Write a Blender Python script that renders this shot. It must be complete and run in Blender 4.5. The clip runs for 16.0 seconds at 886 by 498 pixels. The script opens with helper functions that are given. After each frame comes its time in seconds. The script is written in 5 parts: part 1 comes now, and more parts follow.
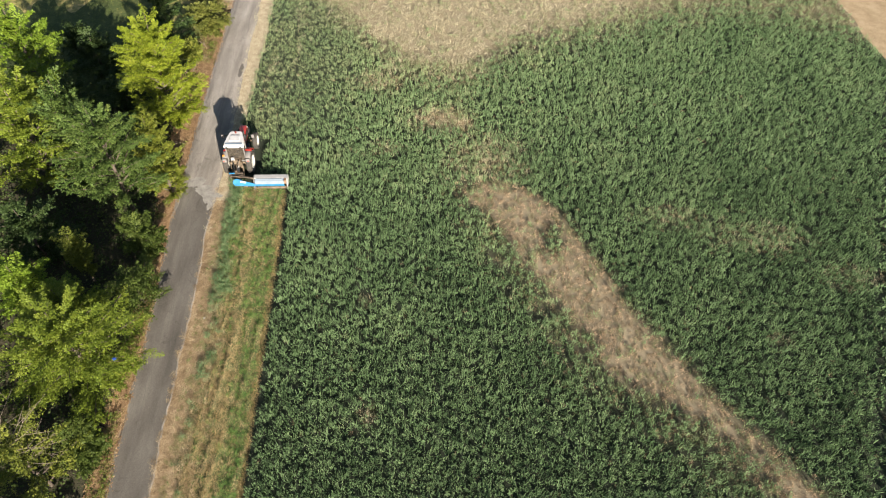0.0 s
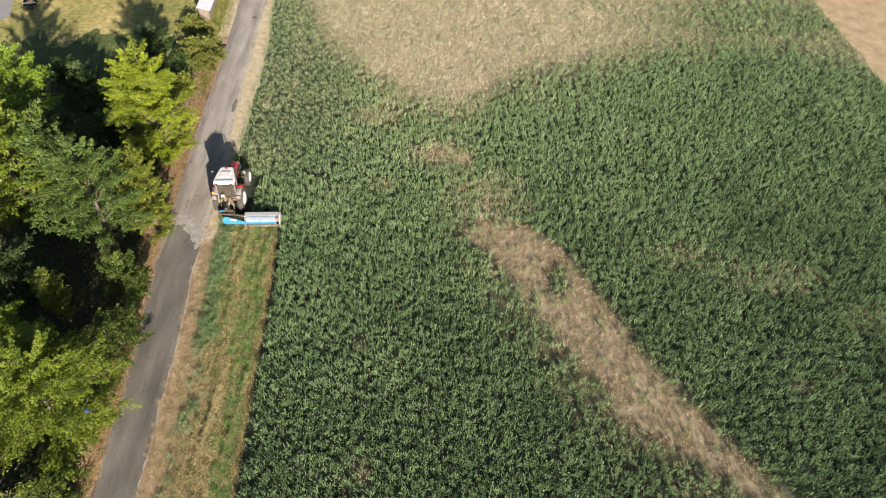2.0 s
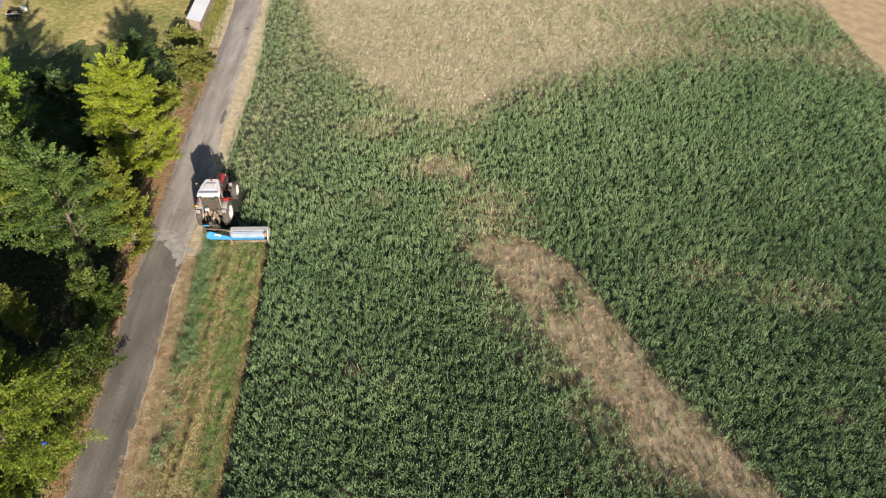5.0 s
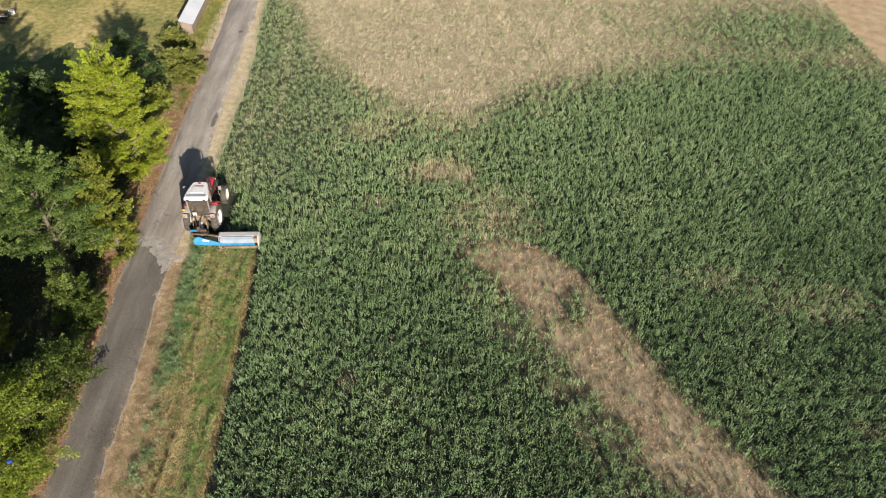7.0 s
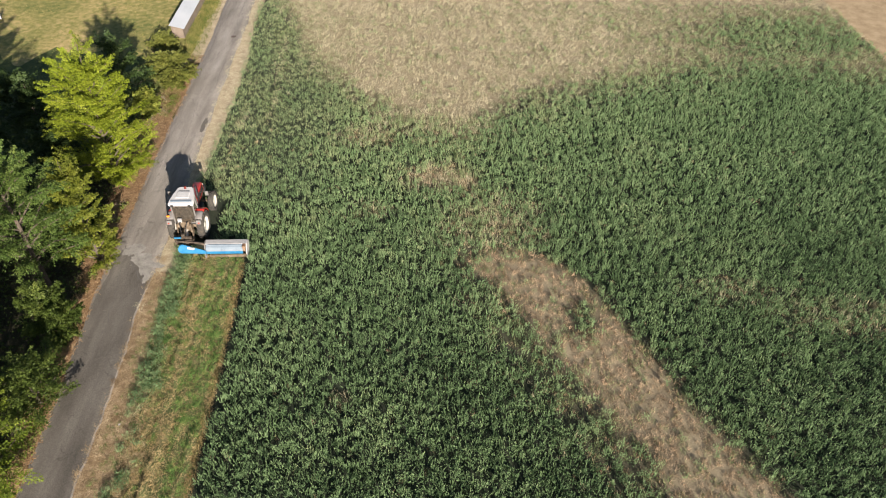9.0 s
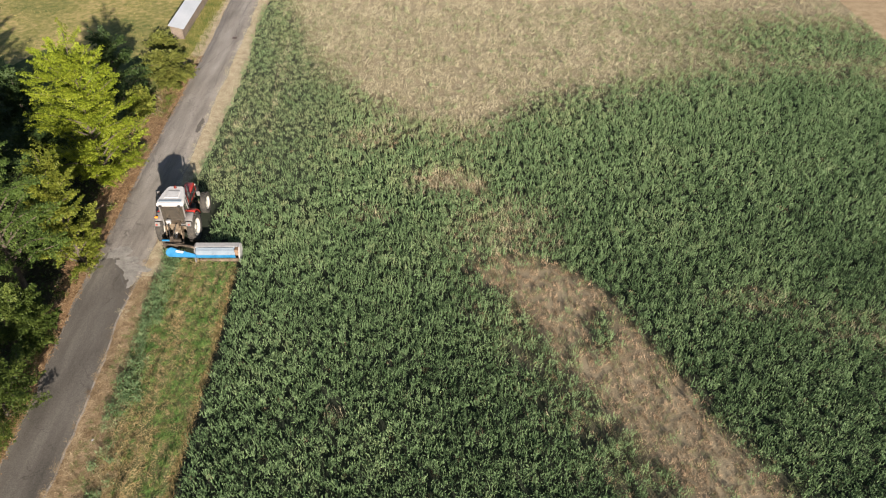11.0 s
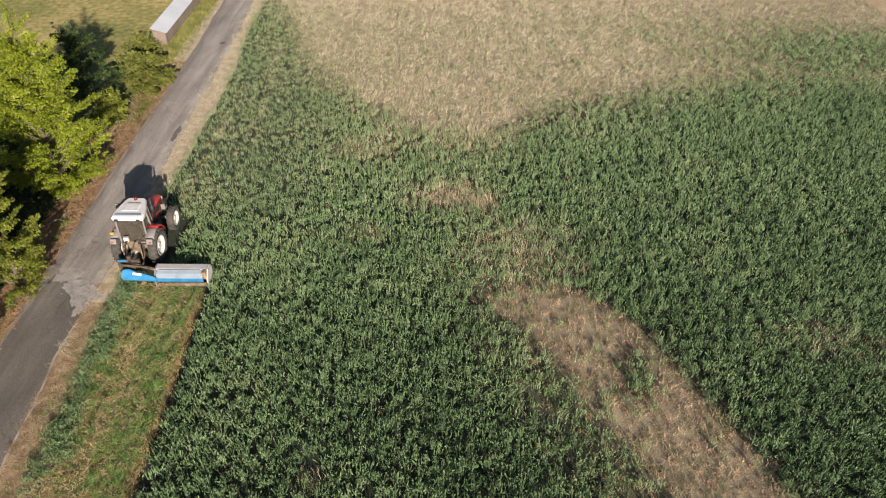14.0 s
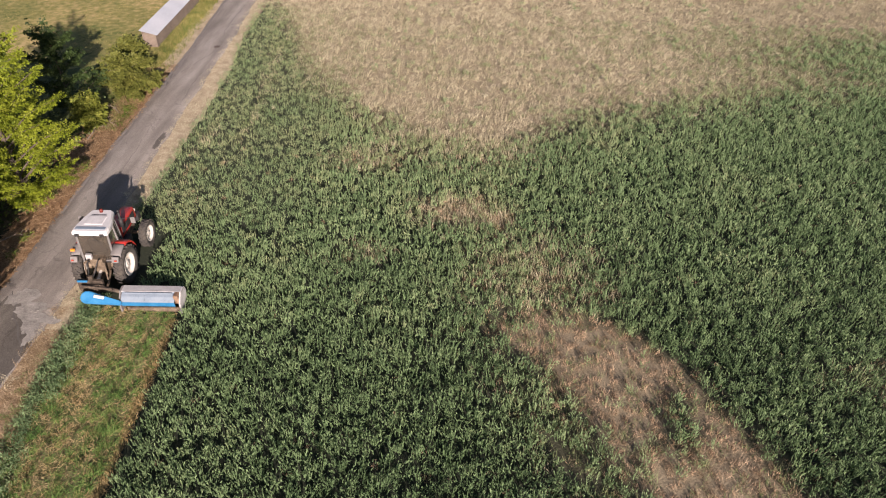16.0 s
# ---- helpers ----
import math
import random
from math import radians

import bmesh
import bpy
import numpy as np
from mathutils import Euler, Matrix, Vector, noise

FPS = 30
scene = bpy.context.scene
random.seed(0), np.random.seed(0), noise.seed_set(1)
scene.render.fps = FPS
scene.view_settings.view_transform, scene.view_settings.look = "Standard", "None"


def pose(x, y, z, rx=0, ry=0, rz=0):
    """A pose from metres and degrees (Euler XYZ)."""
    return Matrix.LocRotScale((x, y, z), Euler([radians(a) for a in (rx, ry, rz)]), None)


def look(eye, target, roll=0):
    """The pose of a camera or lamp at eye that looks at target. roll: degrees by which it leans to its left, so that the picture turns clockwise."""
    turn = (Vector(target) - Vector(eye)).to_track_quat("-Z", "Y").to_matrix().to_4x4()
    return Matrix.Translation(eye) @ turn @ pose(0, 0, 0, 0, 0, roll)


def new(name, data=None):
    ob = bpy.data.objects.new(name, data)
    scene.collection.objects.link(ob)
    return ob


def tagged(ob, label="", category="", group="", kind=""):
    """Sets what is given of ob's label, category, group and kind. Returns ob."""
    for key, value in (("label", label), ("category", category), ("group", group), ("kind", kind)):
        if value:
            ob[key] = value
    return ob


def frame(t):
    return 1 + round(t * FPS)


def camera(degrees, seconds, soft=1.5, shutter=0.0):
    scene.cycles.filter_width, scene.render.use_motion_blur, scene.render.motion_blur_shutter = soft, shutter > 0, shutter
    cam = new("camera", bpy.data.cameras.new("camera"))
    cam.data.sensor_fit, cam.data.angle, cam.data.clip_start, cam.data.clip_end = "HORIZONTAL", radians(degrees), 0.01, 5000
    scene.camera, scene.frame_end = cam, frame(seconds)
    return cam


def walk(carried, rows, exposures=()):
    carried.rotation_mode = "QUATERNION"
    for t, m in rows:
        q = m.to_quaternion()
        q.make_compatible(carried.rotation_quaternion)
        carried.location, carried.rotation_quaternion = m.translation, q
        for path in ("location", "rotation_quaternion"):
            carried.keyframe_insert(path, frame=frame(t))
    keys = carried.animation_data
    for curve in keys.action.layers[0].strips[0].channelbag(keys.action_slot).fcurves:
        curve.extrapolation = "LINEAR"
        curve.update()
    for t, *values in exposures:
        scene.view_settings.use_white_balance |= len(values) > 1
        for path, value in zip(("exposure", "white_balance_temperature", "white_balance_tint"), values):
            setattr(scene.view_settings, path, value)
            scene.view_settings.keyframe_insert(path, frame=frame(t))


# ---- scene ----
cam = camera(65.5, 16.0, soft=1.1)
METRES, EYE, TILT, LEAN, TURN = 20.0, 32.0, -52.0, -1.5, 0.0
ROWS = [
    (0.0, 0.0, 0.0, 0.0, 0.0, 0.0, -0.0),
    (0.5, -0.0002, 0.0247, 0.005, -0.05, 0.78, -0.02),
    (1.0, -0.0014, 0.051, 0.0071, -0.09, 1.58, 0.0),
    (1.5, -0.001, 0.077, 0.0091, -0.08, 2.36, 0.01),
    (2.0, -0.0019, 0.1036, 0.0096, -0.08, 3.15, 0.01),
    (2.5, -0.0017, 0.1288, 0.0091, -0.05, 3.78, 0.02),
    (3.0, -0.0011, 0.1542, 0.0053, -0.06, 4.17, 0.03),
    (3.5, -0.0014, 0.1776, 0.0018, -0.06, 4.49, 0.06),
    (4.0, -0.0016, 0.2008, -0.002, -0.04, 4.8, 0.08),
    (6.5, -0.0025, 0.318, -0.0231, -0.11, 6.36, 0.14),
    (7.0, -0.0024, 0.3427, -0.0269, -0.11, 6.71, 0.17),
    (7.5, -0.0018, 0.3686, -0.0312, -0.14, 7.1, 0.19),
    (8.0, -0.0018, 0.3943, -0.0342, -0.17, 7.51, 0.21),
    (8.5, -0.0023, 0.4212, -0.0377, -0.18, 7.9, 0.22),
    (9.0, -0.0033, 0.4486, -0.0406, -0.17, 8.28, 0.22),
    (11.5, -0.0024, 0.6051, -0.056, 0.33, 10.36, -0.5),
    (12.0, -0.0018, 0.643, -0.0528, 0.32, 10.76, -0.52),
    (12.5, -0.0012, 0.683, -0.0482, 0.39, 11.17, -0.62),
    (13.0, -0.0015, 0.7246, -0.041, 0.47, 11.56, -0.72),
    (13.5, -0.0015, 0.7667, -0.0327, 0.54, 11.97, -0.81),
    (14.0, -0.0024, 0.8101, -0.0229, 0.64, 12.37, -0.97),
    (14.5, -0.0032, 0.8535, -0.0119, 0.87, 12.77, -1.24),
    (15.0, -0.004, 0.898, 0.0001, 1.08, 13.17, -1.51),
    (15.5, -0.004, 0.9398, 0.0106, 1.22, 13.53, -1.68),
    (16.0, -0.0042, 0.985, 0.0218, 1.22, 13.93, -1.68),
]
EXPOSURES = [(0.0, 1.70, 6430, 11.5), (4.0, 1.57, 6420, 14), (9.0, 1.42, 6380, 14), (12.0, 1.30, 6390, 14), (13.0, 1.27, 6430, 15), (14.0, 1.23, 6440, 17.5), (15.0, 1.19, 6450, 23), (16.0, 1.17, 6450, 27)]
walk(cam, [(t, pose(0, 0, EYE, TILT, LEAN, TURN) @ pose(METRES * x, METRES * y, METRES * z, 90 + pitch, roll, yaw)) for t, x, y, z, yaw, pitch, roll in ROWS], EXPOSURES)


# ---------- world and sun ----------
SUN_AZ = math.atan2(2.65, -6.6)      # towards the sun, from +y to +x
SUN_EL = radians(20.0)
world = bpy.data.worlds.new("sky")
scene.world = world
world.use_nodes = True
wn = world.node_tree.nodes
sky = wn.new("ShaderNodeTexSky")
sky.sky_type = "NISHITA"
sky.sun_disc = False
sky.sun_elevation = SUN_EL
sky.sun_rotation = SUN_AZ
wn["Background"].inputs["Strength"].default_value = 0.043
world.node_tree.links.new(sky.outputs[0], wn["Background"].inputs["Color"])
sun = new("sun", bpy.data.lights.new("sun", "SUN"))
sun.data.energy = 5.0
sun.data.angle = radians(0.6)
sun.data.color = (1.0, 0.90, 0.75)
to_sun = Vector((math.sin(SUN_AZ) * math.cos(SUN_EL), math.cos(SUN_AZ) * math.cos(SUN_EL), math.sin(SUN_EL)))
sun.matrix_world = look(tuple(to_sun * 60), (0, 0, 0))

rng = np.random.default_rng(7)


# ---------- materials ----------
def material(name, colours, scale=2.0, fine=30.0, rough=0.8, metal=0.0, bump=0.3, tone=False, translucent=0.0, island=0.0, specular=0.3, stretch=1.0):
    """Two scales of noise run through a colour ramp; tone mixes in the mesh's own per-plant value."""
    m = bpy.data.materials.new(name)
    m.use_nodes = True
    nt = m.node_tree
    n, l = nt.nodes, nt.links
    bsdf = n["Principled BSDF"]
    co = n.new("ShaderNodeTexCoord")
    n1 = n.new("ShaderNodeTexNoise")
    n1.inputs["Scale"].default_value = scale
    n1.inputs["Detail"].default_value = 4
    n2 = n.new("ShaderNodeTexNoise")
    n2.inputs["Scale"].default_value = fine
    n2.inputs["Detail"].default_value = 6
    along = n.new("ShaderNodeMapping")
    along.inputs["Scale"].default_value = (1.0, stretch, 1.0)
    l.new(co.outputs["Object"], along.inputs["Vector"])
    l.new(along.outputs[0], n1.inputs["Vector"])
    l.new(co.outputs["Object"], n2.inputs["Vector"])
    mix = n.new("ShaderNodeMath")
    mix.operation = "MULTIPLY_ADD"
    l.new(n2.outputs[0], mix.inputs[0])
    mix.inputs[1].default_value = 0.5
    half = n.new("ShaderNodeMath")
    half.operation = "MULTIPLY"
    half.inputs[1].default_value = 0.5
    l.new(n1.outputs[0], half.inputs[0])
    l.new(half.outputs[0], mix.inputs[2])
    value = mix.outputs[0]
    if tone:
        at = n.new("ShaderNodeAttribute")
        at.attribute_name = "tone"
        add = n.new("ShaderNodeMath")
        add.operation = "MULTIPLY_ADD"
        l.new(value, add.inputs[0])
        add.inputs[1].default_value = 0.25
        l.new(at.outputs["Fac"], add.inputs[2])
        sub = n.new("ShaderNodeMath")
        sub.operation = "SUBTRACT"
        l.new(add.outputs[0], sub.inputs[0])
        sub.inputs[1].default_value = 0.125
        value = sub.outputs[0]
    if island:
        geo = n.new("ShaderNodeNewGeometry")
        isl = n.new("ShaderNodeMath")
        isl.operation = "MULTIPLY_ADD"
        l.new(geo.outputs["Random Per Island"], isl.inputs[0])
        isl.inputs[1].default_value = island
        shift = n.new("ShaderNodeMath")
        shift.operation = "SUBTRACT"
        l.new(value, shift.inputs[0])
        shift.inputs[1].default_value = island / 2
        l.new(shift.outputs[0], isl.inputs[2])
        value = isl.outputs[0]
    ramp = n.new("ShaderNodeValToRGB")
    els = ramp.color_ramp.elements
    lo, hi = (0.0, 1.0) if tone else (0.32, 0.68)
    for i, c in enumerate(colours):
        p = lo + (hi - lo) * i / max(1, len(colours) - 1)
        e = els[i] if i < 2 else els.new(p)
        e.position = p
        e.color = (*c, 1)
    l.new(value, ramp.inputs[0])
    l.new(ramp.outputs[0], bsdf.inputs["Base Color"])
    bsdf.inputs["Roughness"].default_value = rough
    bsdf.inputs["Metallic"].default_value = metal
    bsdf.inputs["Specular IOR Level"].default_value = specular
    if bump:
        b = n.new("ShaderNodeBump")
        b.inputs["Strength"].default_value = bump
        b.inputs["Distance"].default_value = 0.05
        l.new(n2.outputs[0], b.inputs["Height"])
        l.new(b.outputs[0], bsdf.inputs["Normal"])
    if translucent:
        tr = n.new("ShaderNodeBsdfTranslucent")
        l.new(ramp.outputs[0], tr.inputs["Color"])
        ms = n.new("ShaderNodeMixShader")
        ms.inputs[0].default_value = translucent
        l.new(bsdf.outputs[0], ms.inputs[1])
        l.new(tr.outputs[0], ms.inputs[2])
        l.new(ms.outputs[0], n["Material Output"].inputs[0])
    return m


M_SOIL = material("dry_field_litter", [(0.13, 0.098, 0.072), (0.235, 0.18, 0.13), (0.34, 0.27, 0.195)], 0.9, 22, 0.95, bump=0.6)
# darkest soil stops stand for the shade between crop plants
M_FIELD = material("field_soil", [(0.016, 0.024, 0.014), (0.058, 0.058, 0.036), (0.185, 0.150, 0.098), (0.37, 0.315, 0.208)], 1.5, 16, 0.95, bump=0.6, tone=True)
M_STUBBLE = material("smooth_stubble", [(0.19, 0.135, 0.078), (0.30, 0.225, 0.135), (0.40, 0.31, 0.20)], 1.1, 16, 0.95, bump=0.6)
def asphalt(name, colours):
    """Worn asphalt: stone grain, long wheel-worn streaks, and hairline cracks in some stretches."""
    m = material(name, colours, 1.1, 60, 0.88, bump=0.7, stretch=0.28)
    n, l = m.node_tree.nodes, m.node_tree.links
    bsdf = n["Principled BSDF"]
    colour = bsdf.inputs["Base Color"].links[0].from_socket
    co = n.new("ShaderNodeTexCoord")

    def noise_at(scale, along, detail=3):
        mp = n.new("ShaderNodeMapping")
        mp.inputs["Scale"].default_value = (1, along, 1)
        t = n.new("ShaderNodeTexNoise")
        t.inputs["Scale"].default_value = scale
        t.inputs["Detail"].default_value = detail
        l.new(co.outputs["Object"], mp.inputs["Vector"])
        l.new(mp.outputs[0], t.inputs["Vector"])
        return t

    def spread(socket, lo, hi, a, b):
        q = n.new("ShaderNodeMapRange")
        for key, v in zip(("From Min", "From Max", "To Min", "To Max"), (lo, hi, a, b)):
            q.inputs[key].default_value = v
        l.new(socket, q.inputs["Value"])
        return q.outputs[0]

    def times(a, b):
        q = n.new("ShaderNodeMath")
        q.operation = "MULTIPLY"
        l.new(a, q.inputs[0])
        l.new(b, q.inputs[1])
        return q.outputs[0]

    grain = spread(noise_at(26, 1.0, 5).outputs["Fac"], 0.3, 0.7, 0.78, 1.22)
    streak = spread(noise_at(2.6, 0.06).outputs["Fac"], 0.32, 0.68, 0.84, 1.16)
    warp = noise_at(3.0, 1.0)
    bend = n.new("ShaderNodeVectorMath")
    bend.operation = "MULTIPLY_ADD"
    l.new(warp.outputs["Color"], bend.inputs[0])
    bend.inputs[1].default_value = (0.5, 0.5, 0.0)
    l.new(co.outputs["Object"], bend.inputs[2])
    cells = n.new("ShaderNodeTexVoronoi")
    cells.feature = "DISTANCE_TO_EDGE"
    cells.inputs["Scale"].default_value = 1.1
    l.new(bend.outputs[0], cells.inputs["Vector"])
    thin = spread(cells.outputs["Distance"], 0.0, 0.022, 1.0, 0.0)
    some = spread(noise_at(0.7, 0.5).outputs["Fac"], 0.48, 0.60, 0.0, 0.55)
    crackle = spread(times(thin, some), 0.0, 1.0, 1.0, 0.35)
    both = times(times(grain, streak), crackle)
    mix = n.new("ShaderNodeMix")
    mix.data_type = "RGBA"
    mix.blend_type = "MULTIPLY"
    mix.inputs["Factor"].default_value = 1.0
    l.new(colour, mix.inputs[6])
    l.new(both, mix.inputs[7])
    l.new(mix.outputs[2], bsdf.inputs["Base Color"])
    return m


M_ASPHALT = asphalt("worn_asphalt", [(0.150, 0.134, 0.117), (0.240, 0.217, 0.190), (0.355, 0.327, 0.291)])
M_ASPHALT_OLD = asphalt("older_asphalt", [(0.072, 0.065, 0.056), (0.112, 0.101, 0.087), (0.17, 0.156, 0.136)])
M_RUBBLE = material("broken_concrete", [(0.14, 0.132, 0.118), (0.25, 0.236, 0.212), (0.34, 0.322, 0.29)], 3.0, 25, 0.9, bump=0.6)
M_CRACK = material("tar_crack", [(0.085, 0.079, 0.073), (0.13, 0.12, 0.11)], 4, 40, 0.8, bump=0.2)
M_EDGE = material("pale_road_edge", [(0.14, 0.128, 0.115), (0.22, 0.20, 0.178)], 2.5, 35, 0.9, bump=0.3)
M_VERGE = material("dry_gravel_verge", [(0.22, 0.175, 0.115), (0.38, 0.31, 0.21), (0.53, 0.445, 0.315)], 2.4, 28, 0.95, bump=0.7)
M_VERGE_BROWN = material("brown_verge_earth", [(0.10, 0.068, 0.040), (0.26, 0.186, 0.11), (0.45, 0.345, 0.22)], 3.4, 18, 0.95, bump=0.7)
M_LITTER = material("brown_leaf_litter", [(0.12, 0.072, 0.038), (0.25, 0.155, 0.082), (0.38, 0.26, 0.145)], 2.2, 24, 0.95, bump=0.8)
M_WOODFLOOR = material("shaded_wood_earth", [(0.022, 0.022, 0.012), (0.042, 0.040, 0.022), (0.075, 0.062, 0.036)], 0.8, 15, 0.95, bump=0.8)
M_MEADOW = material("dry_meadow", [(0.065, 0.098, 0.022), (0.22, 0.20, 0.066), (0.45, 0.335, 0.158)], 0.20, 2.5, 0.95, bump=0.6)
M_SHADED_GRASS = material("shaded_grass", [(0.032, 0.050, 0.014), (0.058, 0.080, 0.022), (0.11, 0.12, 0.040)], 1.4, 9, 0.95, bump=0.8)
M_MOWN = material("mulched_strip", [(0.035, 0.050, 0.017), (0.085, 0.092, 0.036), (0.20, 0.155, 0.085)], 1.2, 14, 0.95, bump=0.8)
M_YARD = material("grey_yard", [(0.16, 0.16, 0.165), (0.23, 0.225, 0.22)], 0.5, 30, 0.9, bump=0.3)
M_CROP = material("crop_leaf", [(0.059, 0.096, 0.045), (0.121, 0.193, 0.086), (0.200, 0.288, 0.137), (0.29, 0.33, 0.172)], 3, 30, 0.6, bump=0, tone=True, translucent=0.32, specular=0.16)
M_STRAW = material("straw", [(0.225, 0.200, 0.122), (0.43, 0.390, 0.256), (0.59, 0.54, 0.375)], 3, 30, 0.8, bump=0, tone=True, translucent=0.2)
M_STRAW_ROSE = material("rose_straw", [(0.132, 0.094, 0.055), (0.294, 0.208, 0.126), (0.480, 0.352, 0.230)], 3, 30, 0.8, bump=0, tone=True, translucent=0.2)
M_WEED = material("pale_field_weed", [(0.085, 0.128, 0.048), (0.155, 0.205, 0.082), (0.28, 0.272, 0.145)], 3, 30, 0.75, bump=0, tone=True, translucent=0.2)
M_VERGE_STRAW = material("tan_verge_straw", [(0.115, 0.072, 0.036), (0.31, 0.22, 0.12), (0.56, 0.45, 0.29)], 3, 30, 0.8, bump=0, tone=True, translucent=0.15)
M_STEM = material("orange_cut_stem", [(0.17, 0.112, 0.046), (0.32, 0.235, 0.10), (0.46, 0.355, 0.18)], 3, 30, 0.8, bump=0, tone=True, translucent=0.15)
M_CLIP = material("clippings", [(0.048, 0.112, 0.024), (0.118, 0.222, 0.048), (0.32, 0.245, 0.11), (0.43, 0.335, 0.185)], 3, 30, 0.75, bump=0, tone=True, translucent=0.15)
M_GRASS = material("meadow_grass", [(0.08, 0.12, 0.025), (0.20, 0.20, 0.055), (0.40, 0.33, 0.13)], 3, 30, 0.7, bump=0, tone=True, translucent=0.3)
M_FALLEN = material("fallen_leaf", [(0.14, 0.08, 0.04), (0.33, 0.205, 0.105), (0.50, 0.36, 0.21)], 3, 30, 0.8, bump=0, tone=True)
M_BARK = material("bark", [(0.045, 0.036, 0.028), (0.085, 0.068, 0.053), (0.13, 0.11, 0.088)], 4, 28, 0.95, bump=0.8)
M_DEADWOOD = material("dead_wood", [(0.13, 0.105, 0.08), (0.23, 0.19, 0.15)], 4, 28, 0.95, bump=0.5)


def leaf_material(name, a, b, c):
    return material(name, [a, b, c], 3, 30, 0.6, bump=0, tone=True, translucent=0.16, specular=0.22)


M_LEAF_YELLOW = leaf_material("yellow_green_leaf", (0.074, 0.112, 0.009), (0.170, 0.215, 0.015), (0.272, 0.305, 0.034))
M_LEAF_GREEN = leaf_material("green_leaf", (0.044, 0.074, 0.009), (0.094, 0.136, 0.016), (0.172, 0.205, 0.034))
M_LEAF_BLUE = leaf_material("grey_green_leaf", (0.030, 0.058, 0.012), (0.069, 0.112, 0.024), (0.145, 0.188, 0.044))
M_LEAF_OLIVE = leaf_material("olive_leaf", (0.062, 0.084, 0.012), (0.130, 0.154, 0.023), (0.225, 0.232, 0.046))
M_LEAF_DULL = leaf_material("dull_olive_leaf", (0.054, 0.068, 0.013), (0.116, 0.130, 0.026), (0.205, 0.202, 0.052))
M_LEAF_GOLD = leaf_material("golden_olive_leaf", (0.060, 0.083, 0.011), (0.130, 0.153, 0.019), (0.225, 0.232, 0.042))
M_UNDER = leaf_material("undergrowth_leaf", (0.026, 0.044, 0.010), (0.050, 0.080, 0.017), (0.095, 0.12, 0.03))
# green leaf coloured darker for bushes in the lime tree's shade
M_LEAF_SHADE = leaf_material("shaded_green_leaf", (0.028, 0.048, 0.009), (0.056, 0.084, 0.015), (0.11, 0.135, 0.028))
M_LEAF_LIME = leaf_material("lime_green_leaf", (0.048, 0.080, 0.009), (0.113, 0.154, 0.015), (0.200, 0.232, 0.033))
# near-black leaf that holds the copse's inner shade in its colour
M_LEAF_DEEP_SHADE = leaf_material("shaded_dark_leaf", (0.018, 0.034, 0.010), (0.036, 0.062, 0.017), (0.07, 0.10, 0.03))
M_LEAF_BRIGHT = leaf_material("bright_leaf", (0.060, 0.105, 0.010), (0.125, 0.195, 0.017), (0.21, 0.27, 0.035))

M_RED = material("red_paint", [(0.30, 0.018, 0.014), (0.38, 0.03, 0.022), (0.38, 0.055, 0.04)], 3, 40, 0.38, bump=0.03, specular=0.5)
M_ROOF = material("white_roof_paint", [(0.38, 0.375, 0.37), (0.49, 0.485, 0.48), (0.56, 0.555, 0.55)], 2.5, 30, 0.5, bump=0.05, specular=0.4)
M_CAB = material("light_grey_frame", [(0.11, 0.105, 0.10), (0.17, 0.165, 0.16)], 3, 40, 0.5, bump=0.05)
M_TYRE = material("tyre_rubber", [(0.022, 0.021, 0.02), (0.045, 0.042, 0.038), (0.08, 0.07, 0.055)], 5, 40, 0.9, bump=0.3)
M_RIM = material("cream_rim", [(0.40, 0.38, 0.335), (0.54, 0.515, 0.46)], 4, 40, 0.5, bump=0.05)
M_IRON = material("greasy_iron", [(0.04, 0.032, 0.025), (0.15, 0.115, 0.08), (0.32, 0.255, 0.18)], 6, 40, 0.7, metal=0.3, bump=0.3)
M_GREASE = material("black_grease_iron", [(0.025, 0.021, 0.018), (0.07, 0.055, 0.042), (0.16, 0.125, 0.09)], 6, 40, 0.7, metal=0.3, bump=0.3)
M_DARK = material("dark_plastic", [(0.015, 0.015, 0.016), (0.03, 0.03, 0.03)], 5, 40, 0.6, bump=0.05)
M_BLUE = material("blue_mower_paint", [(0.010, 0.105, 0.24), (0.018, 0.16, 0.33), (0.05, 0.20, 0.36)], 4, 40, 0.42, bump=0.05, specular=0.5)
M_BLUEGREY = material("dusty_blue_paint", [(0.12, 0.155, 0.195), (0.165, 0.21, 0.255), (0.20, 0.235, 0.27)], 3, 30, 0.6, bump=0.1)
M_GREYTOP = material("dusty_grey_plate", [(0.27, 0.265, 0.26), (0.36, 0.355, 0.35), (0.43, 0.425, 0.415)], 3, 25, 0.7, bump=0.15)
M_PLATE = material("dull_grey_plate", [(0.11, 0.104, 0.10), (0.16, 0.15, 0.145), (0.20, 0.19, 0.182)], 3, 25, 0.7, bump=0.15)
M_RUST = material("rusty_steel", [(0.10, 0.055, 0.034), (0.18, 0.112, 0.07), (0.26, 0.185, 0.13)], 3, 25, 0.85, bump=0.3)
M_COVER = material("old_iron_cover", [(0.075, 0.055, 0.048), (0.115, 0.085, 0.075)], 3, 25, 0.85, bump=0.3)
M_BLUEBAG = material("blue_plastic", [(0.010, 0.030, 0.14), (0.02, 0.055, 0.22)], 8, 40, 0.4, bump=0.1)
M_ORANGE = material("orange_lens", [(0.72, 0.22, 0.02), (0.80, 0.30, 0.04)], 4, 30, 0.3, bump=0)
M_BEACON = material("dark_red_lens", [(0.10, 0.014, 0.010), (0.15, 0.022, 0.014)], 4, 30, 0.3, bump=0)
